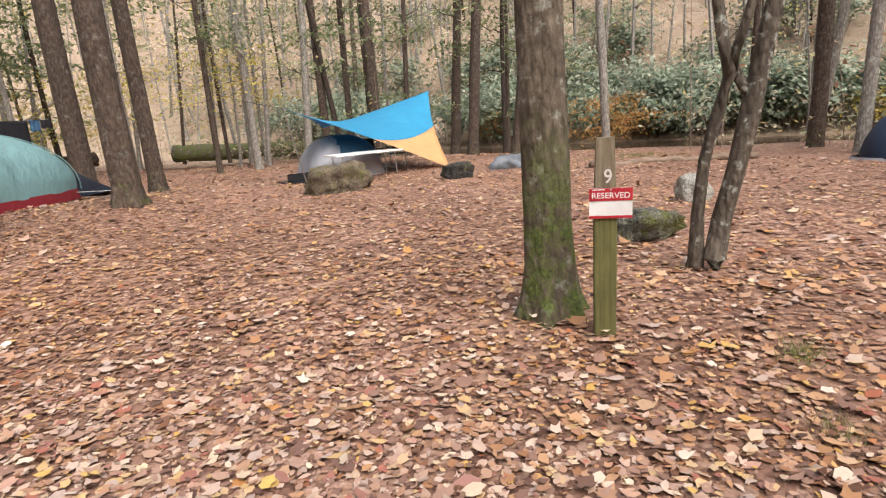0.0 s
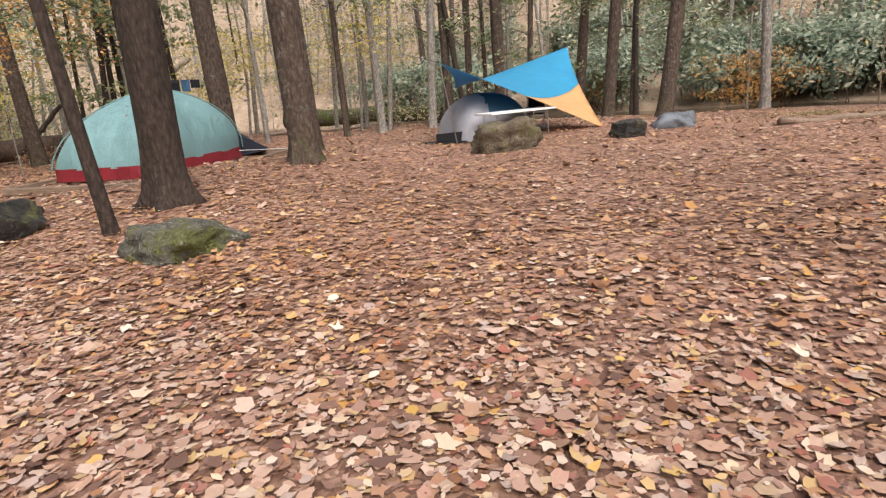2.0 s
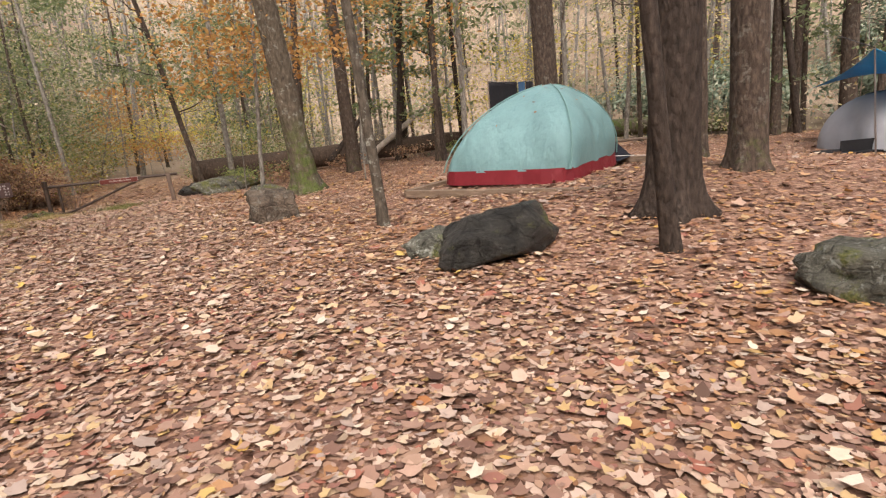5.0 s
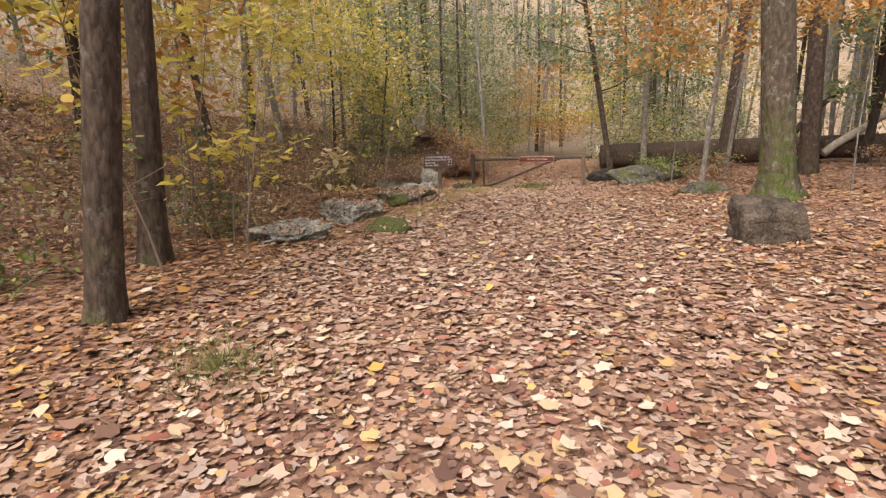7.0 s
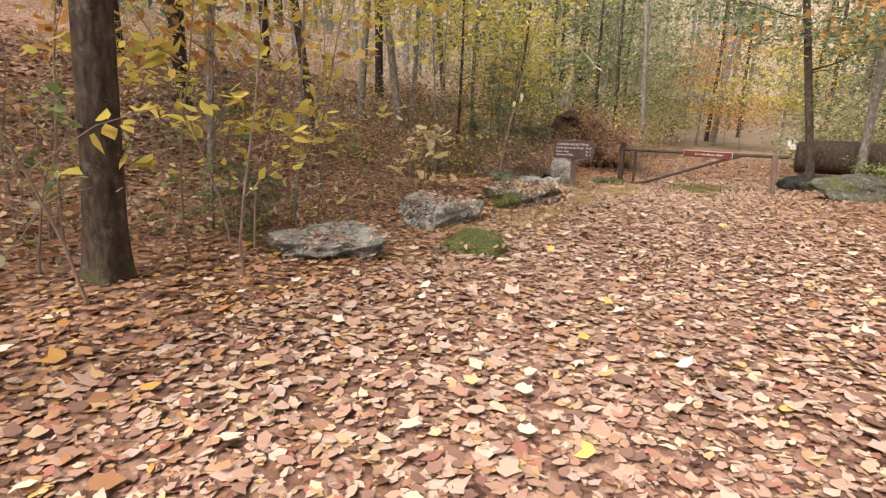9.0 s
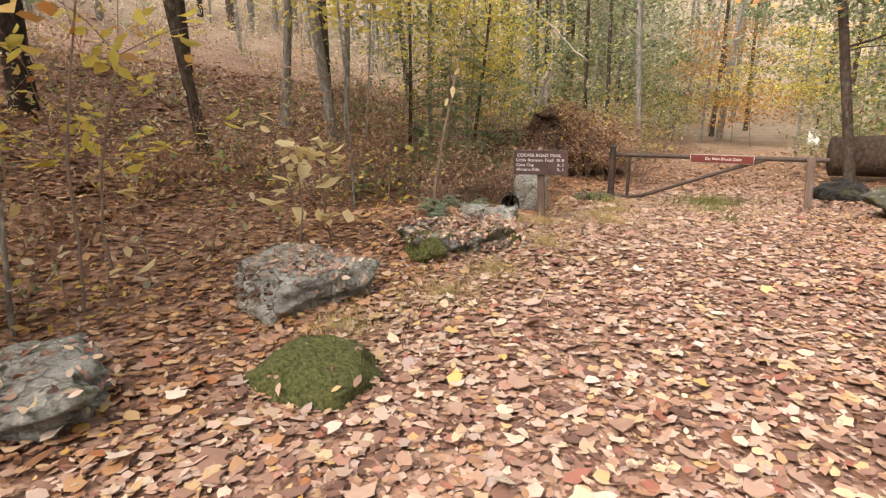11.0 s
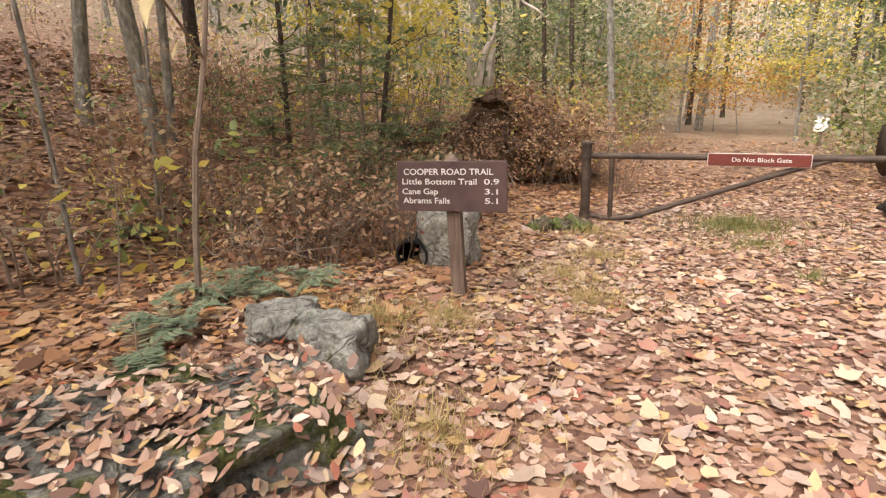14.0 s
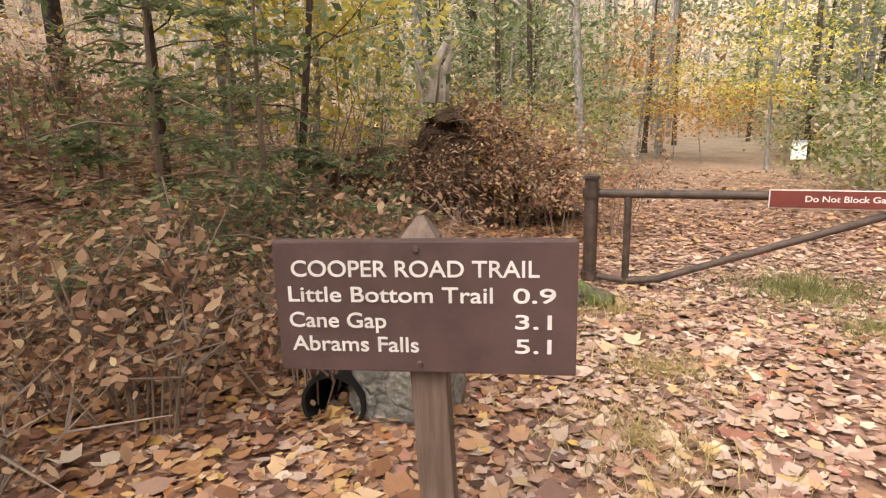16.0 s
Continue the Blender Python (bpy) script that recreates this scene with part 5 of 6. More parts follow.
def trail_sign():
    z0 = -0.08
    t = thing("trail_sign", -9.648, 11.744, z0, 35.8, "brown wooden trail sign with white routed letters on a square post", "sign")
    bm = box(0.085, 0.085, 1.17, (-0.01, 0.06, 0.335), 0.006)
    for v in bm.verts:
        v.co.x += 0.05 * max(0.0, 0.62 - v.co.z)
    part("post", bm, M_POSTBROWN, t, "weathered brown square post")
    bm = bmesh.new()
    bmesh.ops.create_cone(bm, cap_ends=True, segments=4, radius1=0.06, radius2=0.012, depth=0.045, matrix=Matrix.Translation((-0.01, 0.06, 0.942)) @ Matrix.Rotation(radians(45), 4, "Z"))
    part("post_cap", bm, M_POSTBROWN, t)
    b = part("board", box(0.668, 0.035, 0.303, (0, 0, 0.772), 0.004), M_SIGNBROWN, t, "brown painted board")
    words("COOPER ROAD TRAIL", 0.052, b, (-0.292, -0.0185, 0.844), M_LETTER, 0.545)
    words("Little Bottom Trail", 0.05, b, (-0.303, -0.0185, 0.786), M_LETTER, 0.457)
    words("Cane Gap", 0.05, b, (-0.305, -0.0185, 0.726), M_LETTER, 0.222)
    words("Abrams Falls", 0.05, b, (-0.303, -0.0185, 0.670), M_LETTER, 0.292)
    words("0.9", 0.046, b, (0.288, -0.0185, 0.787), M_LETTER, 0.09, "RIGHT")
    words("3.1", 0.046, b, (0.280, -0.0185, 0.728), M_LETTER, 0.078, "RIGHT")
    words("5.1", 0.046, b, (0.280, -0.0185, 0.672), M_LETTER, 0.078, "RIGHT")
    for z in (0.905, 0.640):
        bm = bmesh.new()
        bmesh.ops.create_cone(bm, cap_ends=True, segments=12, radius1=0.009, radius2=0.006, depth=0.006, matrix=Matrix.Translation((-0.01, -0.02, z)) @ Matrix.Rotation(radians(90), 4, "X"))
        part("bolt", bm, M_SIGNBROWN, b)


trail_sign()


def gate():
    ang = math.degrees(math.atan2(1.14, 3.0))
    t = thing("road_gate", -11.11, 15.28, -0.29, ang, "rusty brown steel swing gate closed across the trail", "gate")
    part("hinge_post", tube([(0, 0, -0.2), (0, 0, 0.9)], [0.058, 0.058], 16), M_GATE, t)
    part("post_cap", tube([(0, 0, 0.9), (0, 0, 0.925), (0, 0, 0.94)], [0.07, 0.07, 0.04], 16), M_GATE, t)
    bm = box(0.11, 0.11, 1.15, (3.06, 0.0, 0.27), 0.01)
    for v in bm.verts:
        v.co.x += 0.06 * (0.8 - v.co.z)
    part("latch_post", bm, M_POSTBROWN, t, "weathered square wooden latch post")
    part("top_rail", tube([(0.06, 0, 0.775), (1.6, 0, 0.785), (3.3, 0, 0.80)], [0.036] * 3, 14), M_GATE, t)
    part("upright", tube([(0.3, 0, 0.02), (0.3, 0, 0.76)], [0.03, 0.03], 12), M_GATE, t)
    part("brace", tube([(0.3, 0, 0.03), (0.55, 0, 0.06), (2.1, 0, 0.66), (2.45, 0, 0.78)], [0.03] * 4, 12), M_GATE, t)
    part("bottom_rail", tube([(0.05, 0, 0.06), (0.34, 0, 0.02)], [0.028] * 2, 12), M_GATE, t)
    part("hinge", tube([(0, 0, 0.745), (0, 0, 0.82)], [0.072, 0.072], 14), M_GATE, t)
    part("hinge", tube([(0, 0, 0.03), (0, 0, 0.1)], [0.072, 0.072], 14), M_GATE, t)
    b = part("label_plate", box(0.95, 0.008, 0.125, (1.8, -0.045, 0.765), 0.002), M_LABELRED, t, "dark red plate with white lettering")
    part("plate_edge", box(0.965, 0.004, 0.14, (1.8, -0.0395, 0.765)), M_LETTER, b)
    words("Do Not Block Gate", 0.062, b, (1.83 - 0.275, -0.0505, 0.748), M_LETTER, 0.55)


gate()


def pipe():
    t = thing("culvert_pipe", -10.6, 12.2, -0.1, 35, "short black drainage pipe beside a stone", "pipe")
    bm = bmesh.new()
    n = 24
    rings = []
    for r, y in ((0.13, 0.35), (0.13, -0.12), (0.115, -0.12), (0.115, 0.33)):
        rings.append([bm.verts.new((r * math.cos(6.2832 * k / n), y, 0.11 + r * math.sin(6.2832 * k / n))) for k in range(n)])
    for a, b in zip(rings, rings[1:]):
        for k in range(n):
            bm.faces.new((a[k], a[(k + 1) % n], b[(k + 1) % n], b[k]))
    bm.faces.new(rings[3])
    part("pipe_wall", bm, M_CULVERT, t)


pipe()


def notice_post():
    t = thing("notice_box", -11.66, 26.13, None, 25, "small white notice box on a short post beyond the gate", "notice")
    part("post", box(0.09, 0.09, 0.75, (0, 0, 0.02), 0.005), M_POSTBROWN, t)
    part("case", box(0.3, 0.1, 0.4, (0, -0.02, 0.56), 0.01), M_WHITE, t, "white weatherproof case")
    part("roof", box(0.35, 0.16, 0.025, (0, -0.02, 0.775), 0.004), M_GREYFLY, t)


notice_post()

# ---- the camp ----


def post_nine():
    t = thing("numbered_post", 8.36, -0.77, -0.03, -33.5, "green-stained square campsite post numbered 9", "post")
    part("shaft", box(0.15, 0.13, 1.13, (0, 0, 0.365), 0.006), M_POSTGREEN, t)
    bm = box(0.148, 0.128, 0.47, (0, 0, 1.165), 0.004)
    for v in bm.verts:
        if v.co.z > 1.3:
            v.co.y = 0.064 + (v.co.y - 0.064) * 0.55
            v.co.x *= 0.82
            v.co.z += 0.05
    part("post_top", bm, M_POSTTOP, t, "brown bevelled top of the post")
    words("9", 0.13, t, (-0.012, -0.067, 1.155), M_LETTER, 0.05)
    s = part("reserved_card", box(0.28, 0.006, 0.205, (0.03, -0.078, 1.02), 0.002), M_WHITE, t, "white and red reserved card")
    part("red_band", box(0.28, 0.003, 0.085, (0.03, -0.0835, 1.08)), M_RESERVED, s)
    part("red_edge", box(0.28, 0.003, 0.018, (0.03, -0.0835, 0.927)), M_RESERVED, s)
    part("bar", box(0.08, 0.001, 0.006, (-0.05, -0.0857, 1.113)), M_WHITE, s)
    words("RESERVED", 0.055, s, (-0.092, -0.0853, 1.055), M_WHITE, 0.245, depth=0.0008)
    bm = bmesh.new()
    bmesh.ops.create_uvsphere(bm, u_segments=10, v_segments=6, radius=0.007, matrix=Matrix.Translation((0.03, -0.086, 1.112)))
    part("nail", bm, M_STEEL, s)


post_nine()


def dome_bm(w, l, h, nu=30, nv=36, z0=0.0, z1=9.0, power=2.6, seed=0, ys=(-1, 1), ripple=0.012, peak=0.0):
    """The skin of a pole tent between two heights."""
    bm = bmesh.new()
    rows = []
    for j in range(nv + 1):
        v = ys[0] + (ys[1] - ys[0]) * j / nv
        row = []
        for i in range(nu + 1):
            u = -1 + 2 * i / nu
            u2 = math.sin(u * math.pi / 2)
            v2 = math.sin(v * math.pi / 2)
            hz = max(0.0, 1 - abs(u2) ** power) ** 0.62 * max(0.0, 1 - abs(v2) ** power) ** 0.62
            z = h * hz * (1 + peak * v2)
            sag = ripple * math.sin(9 * u2 + 3 * v2) * (1 - hz) + 0.03 * h * math.sin(4 * v2 * math.pi / 2) * hz * 0.4
            x = w / 2 * u2 * (1 + 0.05 * math.cos(v2 * 3))
            row.append((x + sag, l / 2 * v2 + sag * 0.5, z + sag * 0.4))
        rows.append(row)
    grid = {}
    for j in range(nv):
        for i in range(nu):
            q = [rows[j][i], rows[j][i + 1], rows[j + 1][i + 1], rows[j + 1][i]]
            zm = sum(p[2] for p in q) / 4
            if z0 <= zm < z1:
                vs = []
                for a, b in ((j, i), (j, i + 1), (j + 1, i + 1), (j + 1, i)):
                    if (a, b) not in grid:
                        grid[a, b] = bm.verts.new(rows[a][b])
                    vs.append(grid[a, b])
                bm.faces.new(vs)
    return bm


def skirt_bm(w, l, h, n=60, flare=0.02):
    """A low band of cloth round a rounded rectangle."""
    bm = bmesh.new()
    lo, hi = [], []
    for k in range(n):
        a = 2 * math.pi * k / n
        c, s = math.cos(a), math.sin(a)
        f = 1 / (abs(c) ** 7 + abs(s) ** 7) ** (1 / 7)
        wv = 1 + 0.008 * math.sin(17 * a)
        lo.append(bm.verts.new((w / 2 * c * f * (1 + flare) * wv, l / 2 * s * f * (1 + flare) * wv, -0.03)))
        hi.append(bm.verts.new((w / 2 * c * f, l / 2 * s * f, h)))
    for k in range(n):
        bm.faces.new((lo[k], lo[(k + 1) % n], hi[(k + 1) % n], hi[k]))
    return bm


def big_dome(w, l, h, n_exp, seed, z0, side=0.75, shift=0.0):
    """A rounded-rectangle dome whose sides start upright, lightly pulled in between its poles."""
    bm = bmesh.new()
    rings = []
    n, m = 72, 22
    for j in range(m + 1):
        ph = (math.pi / 2) * j / m
        s = math.cos(ph) ** side
        z = z0 + (h - z0) * math.sin(ph) ** 0.95
        ring = []
        for k in range(n):
            a = 2 * math.pi * k / n
            c, d = math.cos(a), math.sin(a)
            e = n_exp - (n_exp - 2) * (j / m)
            f = 1 / (abs(c) ** e + abs(d) ** e) ** (1 / e)
            pull = 1 - 0.085 * math.cos(2 * a) ** 2 * math.sin(2 * ph) - 0.008 * math.sin(11 * a + 0.5 * j) * math.cos(ph)
            ring.append(bm.verts.new((w / 2 * c * f * s * pull + shift * (z - z0) / (h - z0), l / 2 * d * f * s * pull, z)))
        rings.append(ring)
    for a, b in zip(rings, rings[1:]):
        for k in range(n):
            bm.faces.new((a[k], a[(k + 1) % n], b[(k + 1) % n], b[k]))
    return bm


def teal_tent():
    t = thing("dome_tent", 1.42, 10.45, 0.29, -29, "teal dome tent with a red skirt on a timber-edged pad", "tent", "tents")
    fly = part("fly", big_dome(2.35, 3.1, 1.52, 7, 1, 0.17, 1.22, 0.3), M_TEAL, t, "teal nylon fly", soft=True)
    skirt = part("skirt", skirt_bm(2.36, 3.11, 0.2), M_RED, t, "red tent skirt")
    fly.location.y = skirt.location.y = 0.22
    rng = np.random.default_rng(15)
    a, q = rng.uniform(0, 6.28, 46), rng.uniform(0.5, 1.35, 46)
    k = np.cos(q) ** 1.22 * 0.97
    nor = np.stack([np.cos(a) * np.cos(q), np.sin(a) * np.cos(q), np.sin(q)], 1)
    p = np.stack([1.2 * np.cos(a) * k + 0.3 * np.sin(q), 1.58 * np.sin(a) * k + 0.22, 0.205 + 1.35 * np.sin(q) ** 0.95], 1)
    leaves_object("stray_leaves", [leaf_cloud(p, rng.uniform(0.035, 0.08, 46), rng, OVAL, 0.1, nor, 0.2)], M_RUST, t)
    bm = bmesh.new()
    foot = [bm.verts.new((x, 1.22 + 1.35 * math.cos((x - 0.75) * 0.9) ** 2, 0.0)) for x in np.linspace(-1.0, 1.16, 15)]
    base = [bm.verts.new((x * 1.1, 1.2 - 0.75 * math.sin(math.pi * (x + 1) / 2) ** 1.2, 0.02 + 1.36 * math.sin(math.pi * (x + 1) / 2) ** 0.6)) for x in np.linspace(-1, 1, 15)]
    for k in range(14):
        bm.faces.new((base[k], base[k + 1], foot[k + 1], foot[k]))
    bm.faces.new((base[14], bm.verts.new((1.16, 1.2, 0.0)), foot[14]))
    part("vestibule", bm, M_BLACKFLY, t, "black vestibule pegged out to a point").location.y = 0.4
    for x, y in ((-1.18, -1.52), (1.18, -1.52), (1.18, 1.52), (-1.18, 1.52)):
        part("pole_sleeve", tube([(x * 0.975 * math.cos(q) ** 1.22 * (0.97 - 0.1 * q / 1.3) + 0.3 * math.sin(q) ** 0.95, y * 0.985 * math.cos(q) ** 1.22 * (0.97 - 0.1 * q / 1.3) + 0.22, 0.18 + 1.345 * math.sin(q) ** 0.95) for q in np.linspace(0, 1.45, 12)], [0.012] * 12, 6), M_TEALDARK, t)
    part("guy_line", tube([(1.1, 1.45, 0.12), (2.3, 2.1, 0.05)], [0.006, 0.006], 5), M_WHITE, t)


teal_tent()


def tent_pad():
    t = thing("tent_pad", 1.62, 10.45, 0.22, -29, "weathered timbers edging the tent pad", "timber")
    for k, (x, y, sx, sy) in enumerate([(0, -2.1, 3.1, 0.13), (1.6, 0.25, 0.13, 4.6), (-1.6, 0.25, 0.13, 4.6), (0, 2.6, 3.1, 0.13)]):
        part("timber", box(sx, sy, 0.12, (x, y, 0.0), 0.012), M_TIMBER, t)


tent_pad()


def clothes_line():
    t = thing("clothes_line", 0.95, 13.9, 0.1, 21, "cord with dark cloths hung out behind the tent", "line")
    part("cord", tube([(0, 0, 2.05), (0.9, 0.4, 1.97), (1.65, 0.8, 2.1)], [0.006] * 3, 5), M_ROPE, t)
    for x0, x1, drop, mat in ((0.02, 1.0, 0.85, M_CLOTHBLACK), (1.05, 1.3, 0.3, M_CLOTHBLUE), (1.32, 1.6, 0.22, M_CLOTHBLACK)):
        bm = bmesh.new()
        n, m = 12, 8
        g = [[bm.verts.new((x0 + (x1 - x0) * i / n, (x0 + (x1 - x0) * i / n) * 0.48 + 0.03 * math.sin(i * 1.3) * j / m, 2.03 - drop * j / m)) for i in range(n + 1)] for j in range(m + 1)]
        for j in range(m):
            for i in range(n):
                bm.faces.new((g[j][i], g[j][i + 1], g[j + 1][i + 1], g[j + 1][i]))
        c = part("cloth", bm, mat, t, soft=True)
        md = c.modifiers.new("thick", "SOLIDIFY")
        md.thickness = 0.006
    part("pole", tube([(0, 0, -0.1), (0, 0, 2.1)], [0.015, 0.012], 7), M_TWIG, t)


clothes_line()


def grey_tent():
    t = thing("dome_tent", 9.6, 13.0, None, 8, "grey dome tent with a blue roof beside the table", "tent", "tents")
    part("fly", big_dome(2.3, 2.0, 1.18, 5, 2, 0.0), M_GREYFLY, t, "grey fly", soft=True)
    bm = big_dome(2.34, 2.04, 1.2, 5, 2, 0.0)
    bmesh.ops.delete(bm, geom=[f for f in bm.faces if f.calc_center_median().z < 0.62 or f.calc_center_median().x < -0.25], context="FACES")
    part("roof_panel", bm, M_NAVY, t, "dark blue roof panel", soft=True)
    part("mat", box(0.9, 0.9, 0.03, (-1.45, -0.5, 0.02), 0.01), M_BLACK, t, "black ground mat")
    part("side_flap", box(0.8, 0.02, 0.26, (-1.4, -0.75, 0.14), 0.004), M_BLACK, t)


grey_tent()


def shelter():
    L, B, T, X = Vector((7.92, 11.24, 1.98)), Vector((12.55, 11.55, 0.02)), Vector((13.5, 15.3, 2.38)), Vector((9.9, 16.4, 1.35))
    t = new("tarp_shelter")
    t.matrix_basis = Matrix.Translation((10.5, 13.5, 0))
    tagged(t, "blue and tan tarp strung up as a shelter over the camp", "tarp")
    o = Vector((10.5, 13.5, 0))

    def at(s, q):
        p = L * (1 - s) * (1 - q) + B * s * (1 - q) + T * s * q + X * (1 - s) * q
        mid = (L + B + T + X) / 4
        k = 0.32 * (abs(s - 0.5) ** 2 * 4 * q * (1 - q) * 4 * 0.25 + abs(q - 0.5) ** 2 * 4 * s * (1 - s) * 4 * 0.25)
        return p.lerp(mid, k) - o

    n = 32
    for name, keep, mat in (("blue_panel", lambda s, q: s - q <= 0.5, M_BLUE), ("tan_panel", lambda s, q: s - q > 0.5, M_TANTARP)):
        bm = bmesh.new()
        g = {}
        for i in range(n):
            for j in range(n):
                tri = [((i, j), (i + 1, j), (i + 1, j + 1)), ((i, j), (i + 1, j + 1), (i, j + 1))]
                for tr in tri:
                    s, q = sum(a for a, _ in tr) / 3 / n, sum(b for _, b in tr) / 3 / n
                    if keep(s, q):
                        vs = []
                        for key in tr:
                            if key not in g:
                                g[key] = bm.verts.new(at(key[0] / n, key[1] / n))
                            vs.append(g[key])
                        bm.faces.new(vs)
        c = part(name, bm, mat, t, soft=True)
        md = c.modifiers.new("thick", "SOLIDIFY")
        md.thickness = 0.004
    part("guy_line", tube([L - o, Vector((6.9, 10.7, 2.2)) - o], [0.008] * 2, 5), M_ROPE, t)
    part("pole", tube([L - o, Vector((8.35, 11.6, 0.0)) - o], [0.016] * 2, 7), M_STEEL, t)
    part("pole", tube([T - o, Vector((13.55, 15.4, -0.1)) - o], [0.016] * 2, 7), M_STEEL, t)
    part("guy_line", tube([B - o, Vector((12.75, 11.45, -0.02)) - o], [0.008] * 2, 5), M_ROPE, t)


shelter()


def folding_table():
    t = thing("folding_table", 10.0, 11.6, None, 15, "white folding table with thin steel legs", "table")
    part("tabletop", box(2.1, 0.72, 0.045, (0, 0, 0.72), 0.012), M_WHITE, t)
    for x in (-0.85, 0.85):
        for y in (-0.28, 0.28):
            part("leg", tube([(x, y, 0), (x * 0.97, y, 0.7)], [0.014, 0.014], 8), M_STEEL, t)
        part("crossbar", tube([(x * 0.985, -0.28, 0.25), (x * 0.985, 0.28, 0.25)], [0.01, 0.01], 8), M_STEEL, t)


folding_table()


def camp_chair(x, y, rz, first=None):
    if first:
        return copy_thing(first, pose(x, y, land_at(x, y), 0, 0, rz))
    t = thing("camp_chair", x, y, None, rz, "black folding camp chair under the tarp", "chair", "camp chairs")
    part("seat", box(0.5, 0.46, 0.03, (0, 0, 0.42), 0.012), M_BLACK, t)
    part("backrest", box(0.5, 0.03, 0.5, (0, 0.26, 0.72), 0.012, Euler((radians(-12), 0, 0)).to_quaternion()), M_BLACK, t)
    for sx in (-1, 1):
        for a, b in ((-0.24, 0.24), (0.24, -0.24)):
            part("leg", tube([(0.26 * sx, a, 0), (0.26 * sx, b, 0.46)], [0.011, 0.011], 7), M_STEEL, t)
        part("armrest", box(0.05, 0.42, 0.025, (0.27 * sx, 0, 0.62), 0.006), M_BLACK, t)
    return t


_chair = camp_chair(11.0, 14.2, 20)
camp_chair(11.9, 14.4, -30, _chair)
camp_chair(10.6, 15.1, 100, _chair)


def covered_pile():
    t = thing("covered_pile", 13.9, 10.3, None, 25, "low heap under a grey plastic tarp", "tarp")
    bm = rock_bm((1.3, 1.0, 0.8), 90, 12, 0.09, 4)
    part("cover", bm, M_GREYTARP, t, soft=True)


covered_pile()


def blue_tent():
    t = thing("dome_tent", 20.7, 3.5, None, 10, "dark blue tent with a pale hem at the next site", "tent", "tents")
    part("fly", big_dome(3.0, 2.6, 1.25, 2.4, 4, 0.1), M_NAVYDARK, t, soft=True)
    part("skirt", skirt_bm(2.9, 2.5, 0.12), M_GREYFLY, t)
    part("groundsheet_timber", box(3.6, 0.12, 0.1, (0, -1.6, 0.03), 0.01), M_TIMBER, t)


blue_tent()

# ---- fallen leaves, grass and ferns ----
LINE = np.array([(8.5, -6.5), (5.5, -3.2), (2.5, -1.0), (-0.5, 1.2), (-3.0, 4.0), (-6.0, 9.0), (-9.2, 12.5), (-9.6, 16.0)])


def way_off(x, y):
    """Metres to the trodden line through the camp and up the trail."""
    p = np.stack([x, y], -1)
    best = np.full(len(p), 1e9)
    for a, b in zip(LINE, LINE[1:]):
        d = b - a
        s = np.clip(((p - a) @ d) / (d @ d), 0, 1)
        best = np.minimum(best, np.linalg.norm(p - a - s[:, None] * d, axis=1))
    return best


def fallen_leaves():
    rng = np.random.default_rng(77)
    n = 1200000
    x, y = rng.uniform(-21, 19, n), rng.uniform(-6.5, 27, n)
    d, u = way_off(x, y), trail_left(x, y)
    share = 0.78 * np.exp(-np.maximum(d - 2.2, 0) / 2.0) + 0.085
    share = np.where((u > 2) & (d < 12), np.maximum(share, 0.26), share)
    keep = (rng.random(n) < share) & (stream_over(x, y) < 26)
    x, y, d, u = x[keep], y[keep], d[keep], u[keep]
    z = land(x, y) + rng.uniform(0.0, 0.018, len(x)) + 0.008
    p = np.stack([x, y, z], 1)
    m = len(p)
    size = np.clip(rng.lognormal(-2.94, 0.4, m), 0.024, 0.13) * np.where(d > 5, 1.25, 1.0)
    drift = 0.5 + 0.5 * np.sin(x * 0.8 + 1.7 * np.sin(y * 0.6)) * np.cos(y * 0.7 + 1.1 * np.sin(x * 0.5))
    rusty = rng.random(m) < np.clip((d - 1.2) / 4.0, 0.05, 0.6) * (0.5 + drift) + 0.55 * (u > 1.6)
    for chosen, mat, label in ((~rusty, M_LITTER, "deep litter of brown, pink and tan fallen leaves"), (rusty, M_RUST, "drifts of rusty brown and orange fallen leaves")):
        sets = np.array_split(rng.permutation(np.flatnonzero(chosen)), 10)
        clouds = []
        for i, s in enumerate(sets):
            shape = (OVAL, MAPLE, OVAL, TULIP, MAPLE, OVAL, TULIP, OVAL, MAPLE, OVAL)[i]
            clouds.append(leaf_cloud(p[s], size[s], rng, shape, 0.15, None, 0.24))
        tagged(leaves_object("fallen_leaves", clouds, mat), label, "leaves", kind="stuff")
    k = 1500
    x, y = rng.uniform(-8, 12, k), rng.uniform(-5, 12, k)
    d = way_off(x, y)
    keep = d < 4
    x, y = x[keep], y[keep]
    p = np.stack([x, y, land(x, y) + 0.05], 1)
    h = len(p) // 2
    ob = leaves_object("pale_leaves", [leaf_cloud(p[:h], rng.uniform(0.06, 0.11, h), rng, MAPLE, 0.2, None, 0.3), leaf_cloud(p[h:], rng.uniform(0.06, 0.11, len(p) - h), rng, TULIP, 0.2, None, 0.3)], M_PALE)
    tagged(ob, "pale cream and yellow leaves on top of the litter", "leaves", kind="stuff")


fallen_leaves()


def tuft_points(rng, x, y, n, r):
    a, q = rng.uniform(0, 6.28, n), np.abs(rng.normal(0, r, n))
    px, py = x + q * np.cos(a), y + q * np.sin(a)
    return np.stack([px, py, land(px, py)], 1)


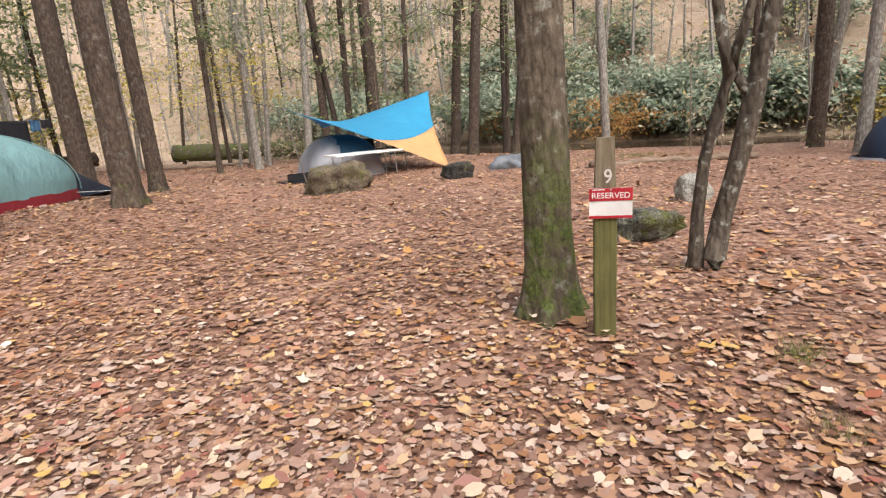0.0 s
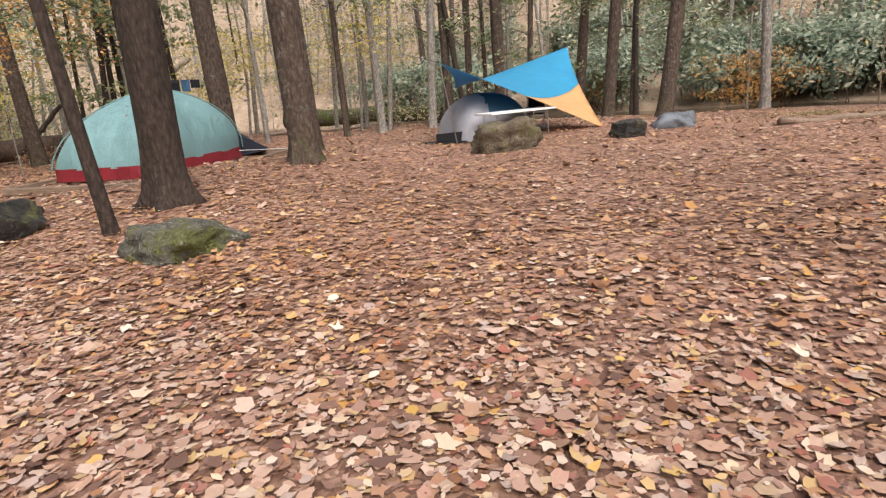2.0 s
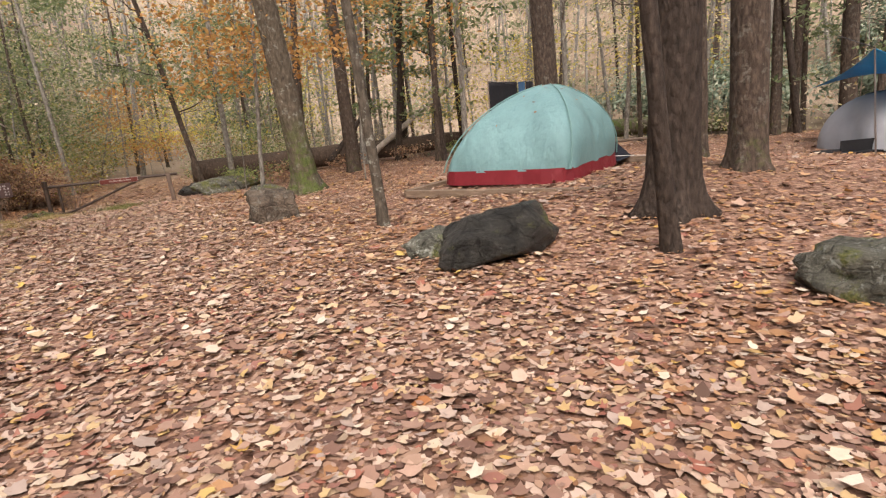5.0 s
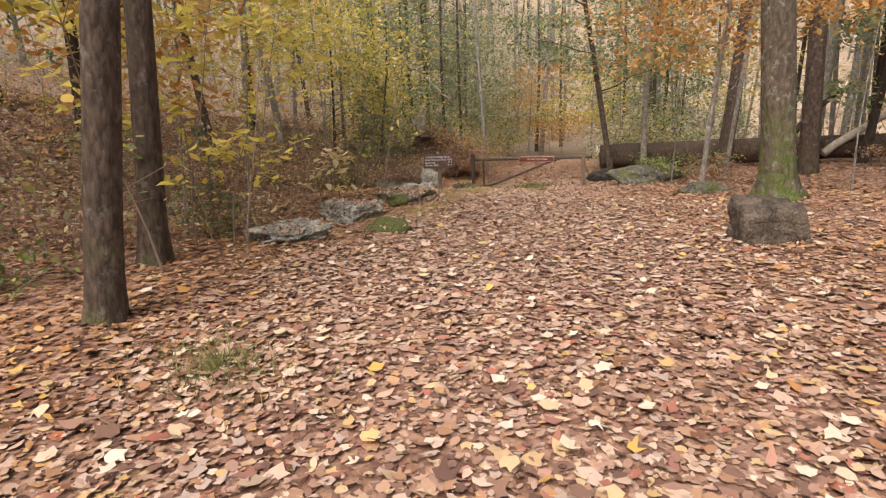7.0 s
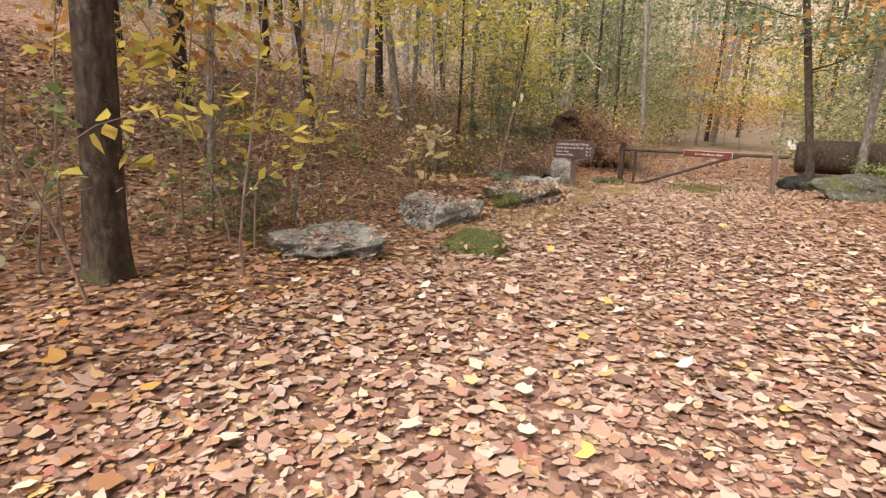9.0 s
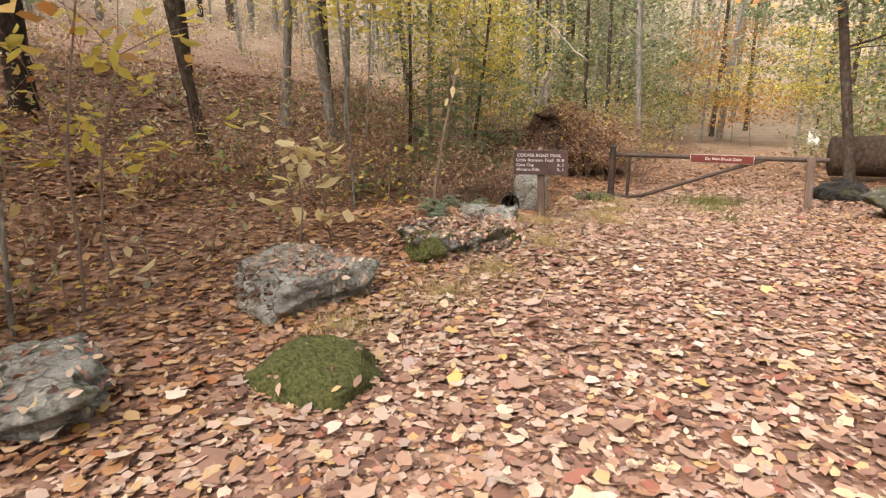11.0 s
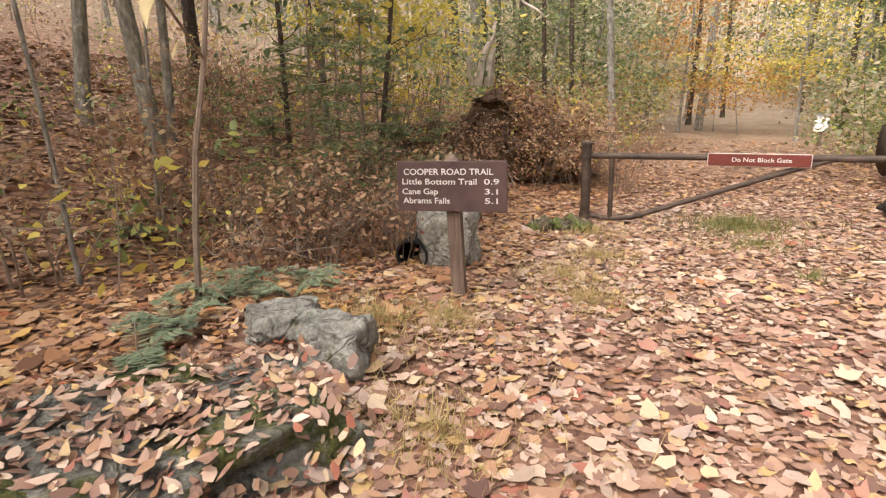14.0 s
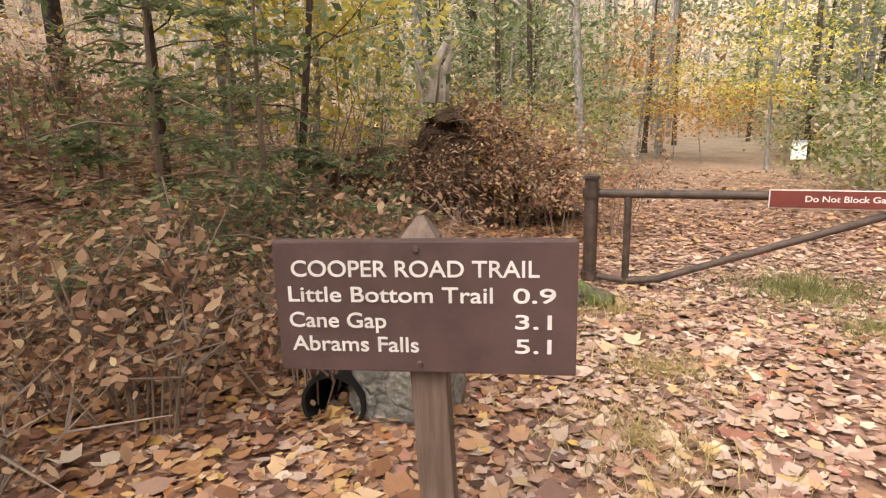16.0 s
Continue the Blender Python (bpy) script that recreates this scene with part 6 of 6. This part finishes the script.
def grass_patch(x, y, n, r, h, mat, label, seed):
    rng = np.random.default_rng(seed)
    p = tuft_points(rng, x, y, n, r)
    up = np.tile((0.0, 0, 1), (n, 1)) + rng.normal(0, 0.45, (n, 3))
    side = rng.normal(size=(n, 3)) * (1, 1, 0.1)
    ob = leaves_object("grass_tuft", [leaf_cloud(p, rng.uniform(0.5, 1.2, n) * h, rng, SLIM, 0.1, side, 0.35, up)], mat)
    tagged(ob, label, "grass", kind="stuff")


grass_patch(-9.65, 16.1, 1700, 0.38, 0.16, M_GRASS, "green grass growing in the middle of the trail", 1)
grass_patch(-9.1, 15.2, 700, 0.3, 0.12, M_GRASS, "green grass growing in the middle of the trail", 2)
grass_patch(-10.5, 14.5, 500, 0.35, 0.14, M_DRYGRASS, "dry grass at the gate's foot", 3)
for i, (x, y) in enumerate([(-9.3, 11.4), (-9.1, 12.4), (-9.6, 12.8), (-8.5, 10.6), (-8.2, 9.6), (-8.0, 8.9), (-9.4, 11.0), (-7.9, 8.0), (-9.8, 13.6)]):
    grass_patch(x, y, 900, 0.3, 0.1, M_DRYGRASS, "dry yellow-brown grass on the trail's verge", 10 + i)
grass_patch(-8.3, 14.07, 160, 0.08, 0.13, M_GRASS, "small green grass tuft on the trail", 29)
grass_patch(-4.95, 3.35, 700, 0.3, 0.13, M_GRASS, "green grass tuft among the leaves", 30)
grass_patch(9.17, -1.67, 220, 0.1, 0.11, M_GRASS, "small green grass tuft", 31)
grass_patch(8.55, -2.3, 120, 0.09, 0.09, M_GRASS, "small green grass tuft", 33)
grass_patch(17.5, 9.5, 1500, 1.5, 0.12, M_GRASS, "grass by the stream bank", 32)


def fern(x, y, seed, group="ferns"):
    rng = np.random.default_rng(seed)
    t = thing("fern", x, y, label="grey-green fern with arching fronds", category="fern", group=group)
    bm = bmesh.new()
    sp, dr = [], []
    for i in range(6):
        a = rng.uniform(0, 6.28)
        ln = rng.uniform(0.18, 0.32)
        d = np.array([math.cos(a), math.sin(a), 0])
        side = np.array([-d[1], d[0], 0])
        pts = [np.array([0, 0, 0.0]) + d * ln * q + (0, 0, 0.42 * ln * math.sin(q * 2.4)) for q in np.linspace(0, 1, 6)]
        tube(pts, [0.004, 0.0035, 0.003, 0.0025, 0.002, 0.001], 4, bm)
        for q in np.linspace(0.15, 1, 18):
            p = d * ln * q + (0, 0, 0.42 * ln * math.sin(q * 2.4))
            for s in (-1, 1):
                w = 0.066 * math.sin(math.pi * min(1, q * 0.85 + 0.12))
                sp.append(p + side * s * w * 0.5)
                dr.append(side * s + d * 0.35)
    part("stalk", bm, M_TWIG, t)
    sp, dr = np.array(sp), np.array(dr)
    leaves_object("frond", [leaf_cloud(sp, 0.066, rng, BLADE, 0.12, None, 0.1, dr * 2.5)], M_FERN, t)
    return t


for i, (x, y) in enumerate([(-9.72, 10.12), (-9.95, 10.45), (-9.92, 10.78), (-10.2, 10.55), (-10.15, 11.0), (-12.2, 10.6), (-9.5, 9.9)]):
    fern(x, y, 900 + i)
